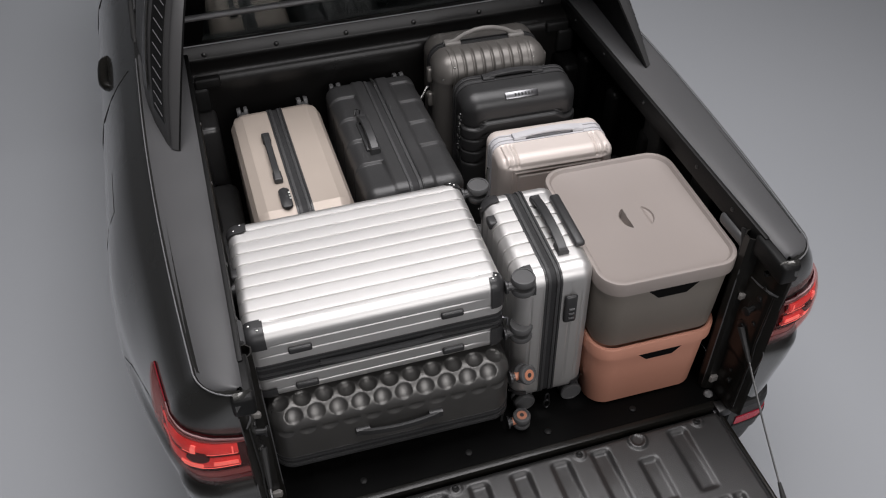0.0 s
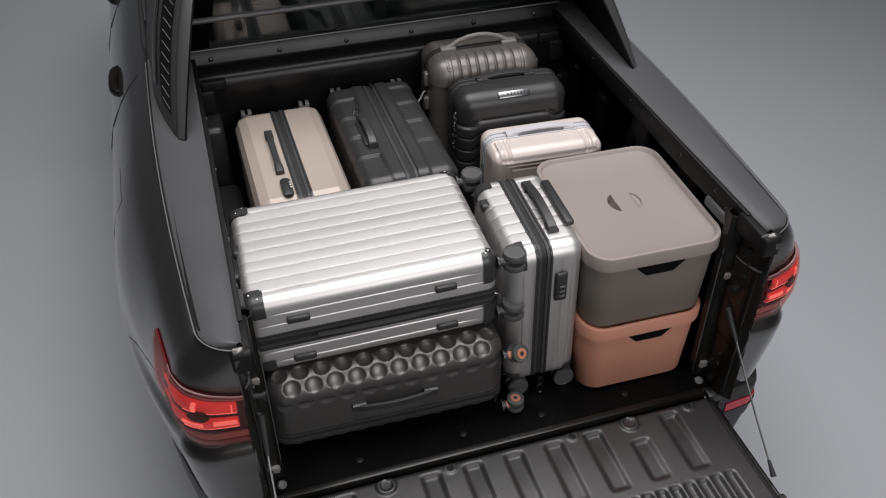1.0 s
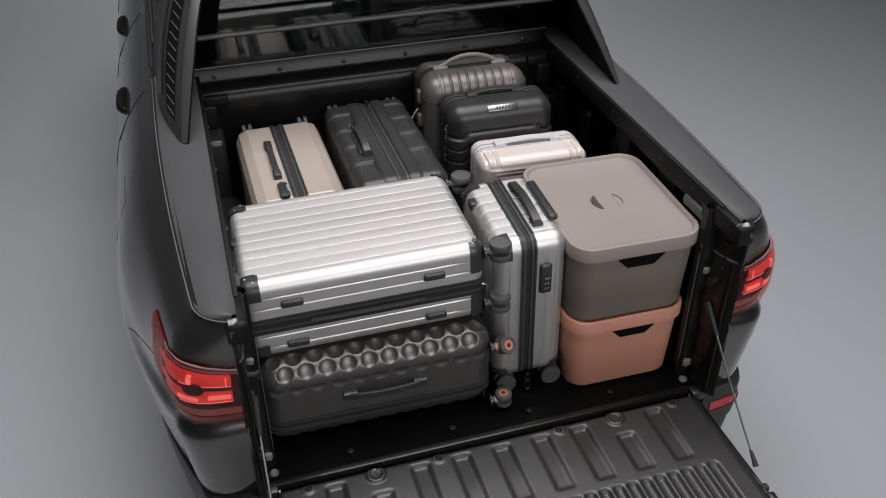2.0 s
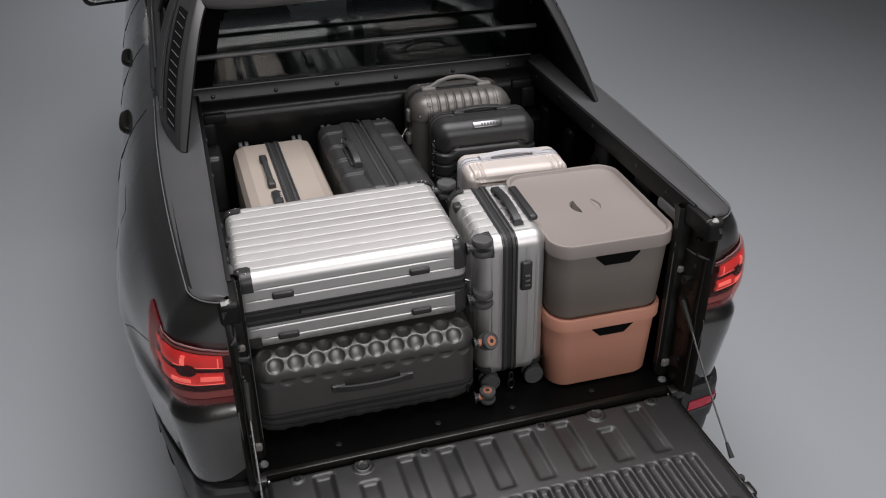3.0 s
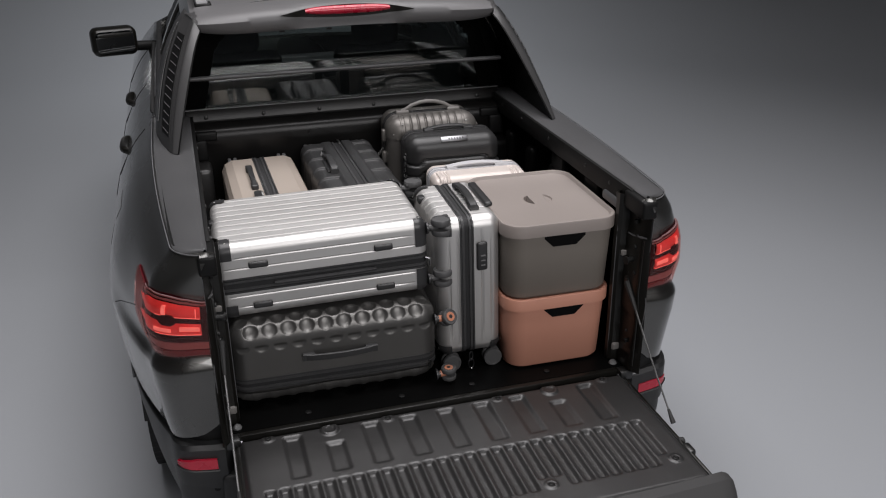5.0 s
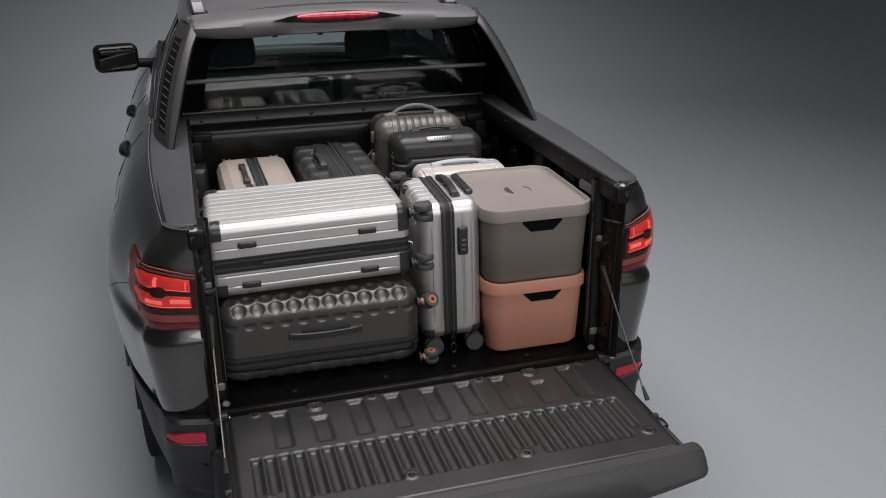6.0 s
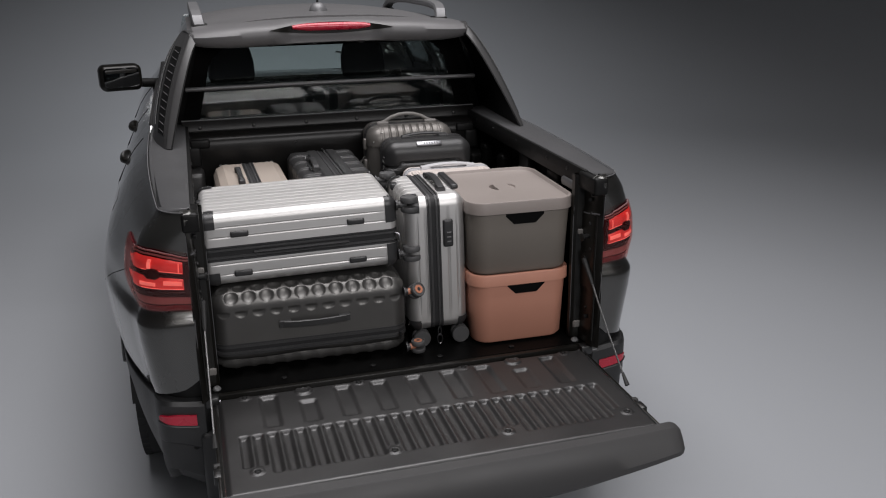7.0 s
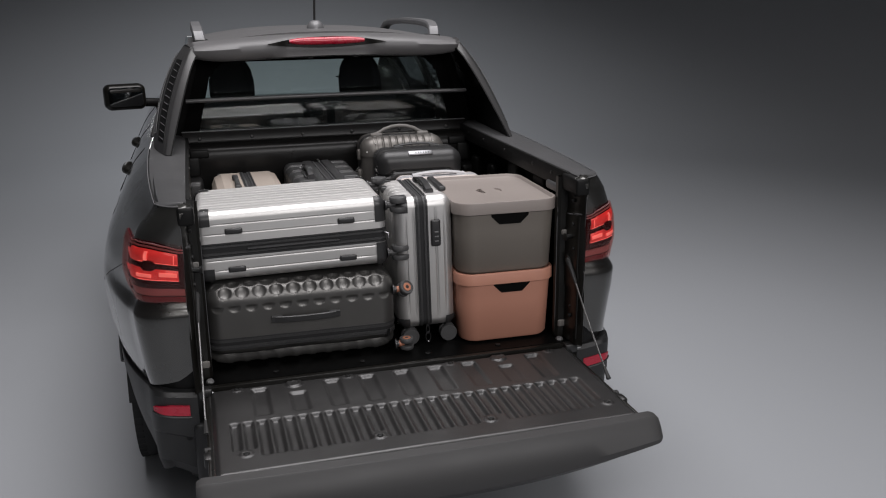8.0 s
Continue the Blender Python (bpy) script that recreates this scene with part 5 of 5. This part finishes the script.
for sy in (-1, 1):
    corner_guard(case, size, 0.060, 1, sy, 1, 0.085, mat=GUNMETAL)
for x in (0.14, 0.24):
    part("side_clip", box(x - 0.028, x + 0.028, hy - 0.004, hy + 0.018, 0.028, 0.056, 0.008, 3), GUNMETAL, case)
    part("side_clip", box(x - 0.028, x + 0.028, -hy - 0.018, -hy + 0.004, 0.028, 0.056, 0.008, 3), GUNMETAL, case)
part("zip_puller", tube([(0.17, hy + 0.006, 0.01), (0.15, hy + 0.03, 0.03), (0.135, hy + 0.045, 0.04)], 0.005, 6), STEEL, case)
for y in (-0.15, 0.15):
    for z in (0.08, -0.08):
        spinner(case, (-hx - 0.0, y, z), (-1, 0, 0), (0, 1, 0), 0.016, 0.03)


def groove_relief(p, n):
    h = 0.0
    if n.z > -0.2:
        drop = 0.022 * smooth((abs(p.y) - 0.125) / 0.04)
        for x0, deep in ((0.218, 0.010), (0.168, 0.006), (0.118, 0.006), (0.068, 0.006)):
            h -= deep * ridge(p.x - x0 + drop, 0.007)
        h += 0.007 * smooth((0.212 - drop - p.x) / 0.006) * smooth(n.z / 0.5)
    return h


size = (0.615, 0.410, 0.185)
case = thing("suitcase", Matrix.Translation((0.357, 1.020, 1.145)) @ pose(0, 0, 0, 0, 0, -2) @ UPRIGHT, "black hard-shell suitcase with a silver badge standing upright", "suitcase", GROUP)
hx, hy, hz = (v / 2 for v in size)
shell_pair(case, size, 0.055, BLACKCASE, groove_relief, 0.010, -0.03, 0.02, fine_x=np.linspace(0.04, 0.236, 90).tolist())
zip_band(case, size, 0.055, -0.03, 0.02)
handle(case, (hx, -0.10, -0.03), (hx, 0.10, -0.03), (1, 0, 0), 0.018, w=0.013)
badge = part("badge", box(-0.012, 0.012, -0.058, 0.058, -0.003, 0.005, 0.003), ALLOY, case, "silver badge plate")
badge.matrix_basis = Matrix.Translation((0.2955, 0, 0.0745)) @ pose(0, 0, 0, 0, 45, 0)
for k in range(6):
    part("badge_mark", box(-0.005, 0.005, -0.040 + 0.012 * k, -0.034 + 0.012 * k, 0.0045, 0.0058, 0), HARDBLACK, badge)
for k in range(13):
    at = (0.235 - 0.014 * k, hy + 0.004 + 0.003 * math.sin(2 * k), 0.052 - 0.002 * k + 0.003 * math.cos(3 * k))
    part("key_chain", lathe([(0.0025, -0.007), (0.0042, 0), (0.0025, 0.007)], axis_pose(at, (1, 0.1, 0.5 * (-1) ** k)), 8), STEEL if k % 2 else HARDBLACK, case)
for y in (-0.15, 0.15):
    for z in (0.06, -0.06):
        spinner(case, (-hx, y, z), (-1, 0, 0), (0, 1, 0), 0.010, 0.026)


def frame_relief(p, n):
    h = 0.0
    if n.z > 0.3:
        for k, inset in enumerate((0.030, 0.046, 0.062)):
            d = min(0.265 - abs(p.x), 0.20 - abs(p.y)) - inset
            h -= 0.0060 * ridge(d, 0.006)
    if n.x > 0.3 and p.z > 0.005:
        for k in range(4):
            h -= 0.0055 * ridge(abs(p.y) - 0.178 + 0.014 * k, 0.006)
    return h


size = (0.530, 0.400, 0.20)
case = thing("suitcase", Matrix.Translation((0.405, 0.800, 1.088)) @ pose(0, 0, 0, 0, 0, -3) @ UPRIGHT, "pale pink cabin case with lilac-grey zip band standing upright", "suitcase", GROUP)
hx, hy, hz = (v / 2 for v in size)
shell_pair(case, size, 0.040, PINK, frame_relief, 0.004, -0.02, 0.020)
zip_band(case, size, 0.040, -0.02, 0.020, PALEGREY, PALEGREY, rows=1)
handle(case, (hx, -0.115, -0.02), (hx, 0.115, -0.02), (1, 0, 0), 0.018, mat=PALEGREY, w=0.015)
part("zip_puller", tube([(0.16, hy + 0.004, -0.02), (0.13, hy + 0.010, -0.015), (0.11, hy + 0.010, -0.018)], 0.005, 6), STEEL, case)
for y in (-0.15, 0.15):
    for z in (0.06, -0.06):
        spinner(case, (-hx, y, z), (-1, 0, 0), (0, 1, 0), 0.010, 0.026)

# --- lidded storage boxes ---


def ring_loft(rings, bm=None):
    """Joins equal loops of (x, y, z) one after the other; first and last are closed."""
    bm = bm or bmesh.new()
    vs = [[bm.verts.new(p) for p in r] for r in rings]
    for a, b in zip(vs, vs[1:]):
        n = len(a)
        for k in range(n):
            bm.faces.new((a[k], a[(k + 1) % n], b[(k + 1) % n], b[k]))
    bm.faces.new(vs[0][::-1])
    bm.faces.new(vs[-1])
    return bm


def loop3(hx, hy, r, z):
    return [(x, y, z) for x, y in rounded_loop(hx, hy, r, 24)]


def storage_box(m, tub_mat, lid_mat, label, hx, hy, height, lid_top, slot=0.0, drop=0.0):
    ob = thing("storage_box", m, label, "storage box", "lidded storage boxes")
    part("tub", ring_loft([loop3(hx - 0.036, hy - 0.036, 0.055, 0.002), loop3(hx - 0.026, hy - 0.026, 0.062, 0.0), loop3(hx - 0.019, hy - 0.019, 0.065, 0.010), loop3(hx - 0.012, hy - 0.012, 0.068, height * 0.6), loop3(hx - 0.009, hy - 0.009, 0.069, height - 0.050)]), tub_mat, ob)
    z = height
    rings = [loop3(hx - 0.006, hy - 0.006, 0.070, z - 0.048), loop3(hx, hy, 0.072, z - 0.046), loop3(hx, hy, 0.072, z - 0.006), loop3(hx - 0.002, hy - 0.002, 0.071, z - 0.001), loop3(hx - 0.007, hy - 0.007, 0.068, z), loop3(hx - 0.012, hy - 0.012, 0.064, z - 0.001), loop3(hx - 0.018, hy - 0.018, 0.060, z - 0.010), loop3(hx - 0.026, hy - 0.026, 0.055, z - 0.012)]
    if lid_top:
        # two finger recesses facing one another in a round field
        for k in range(30):
            rad = 0.066 - 0.0022 * k
            ring = []
            for x, y, _ in loop3(rad, rad, rad, 0):
                inside = smooth((0.053 - math.hypot(x, y)) / 0.003)
                sink = 0.030 * inside * smooth((-0.028 - x) / 0.003) + 0.007 * inside * smooth((x - 0.027) / 0.012)
                ring.append((x, y, z - 0.012 - sink))
            rings.append(ring)
    lid = part("lid", ring_loft(rings), lid_mat, ob)
    # hand opening under the lid at the front: a block with shade as its colour
    zt = z - 0.050 - drop
    loop = [(slot - 0.076, 0.010), (slot + 0.076, 0.010), (slot + 0.076, 0), (slot + 0.043, -0.032), (slot - 0.043, -0.032), (slot - 0.076, 0)]
    bm = bmesh.new()
    fr = [bm.verts.new((x, -hy + 0.0085, zt + d)) for x, d in loop]
    bk = [bm.verts.new((x, -hy + 0.030, zt + d)) for x, d in loop]
    bm.faces.new(fr)
    bm.faces.new(bk[::-1])
    for k in range(6):
        bm.faces.new((fr[k], fr[(k + 1) % 6], bk[(k + 1) % 6], bk[k]))
    part("hand_opening", bm, SHADOW, ob, "near-black block painting the shade in a trapezoid hand opening")
    return ob


storage_box(pose(0.486, 0.325, 0.816, 0, 0, -1.0), TERRACOTTA, TERRACOTTA, "terracotta plastic storage box with lid under a taupe one", 0.205, 0.262, 0.288, False, 0.016, 0.004)
storage_box(pose(0.486, 0.322, 1.104, 0, 0, -1.5), TAUPEDARK, TAUPE, "taupe plastic storage box stacked on a terracotta one", 0.213, 0.265, 0.288, True, 0.006, 0.009)
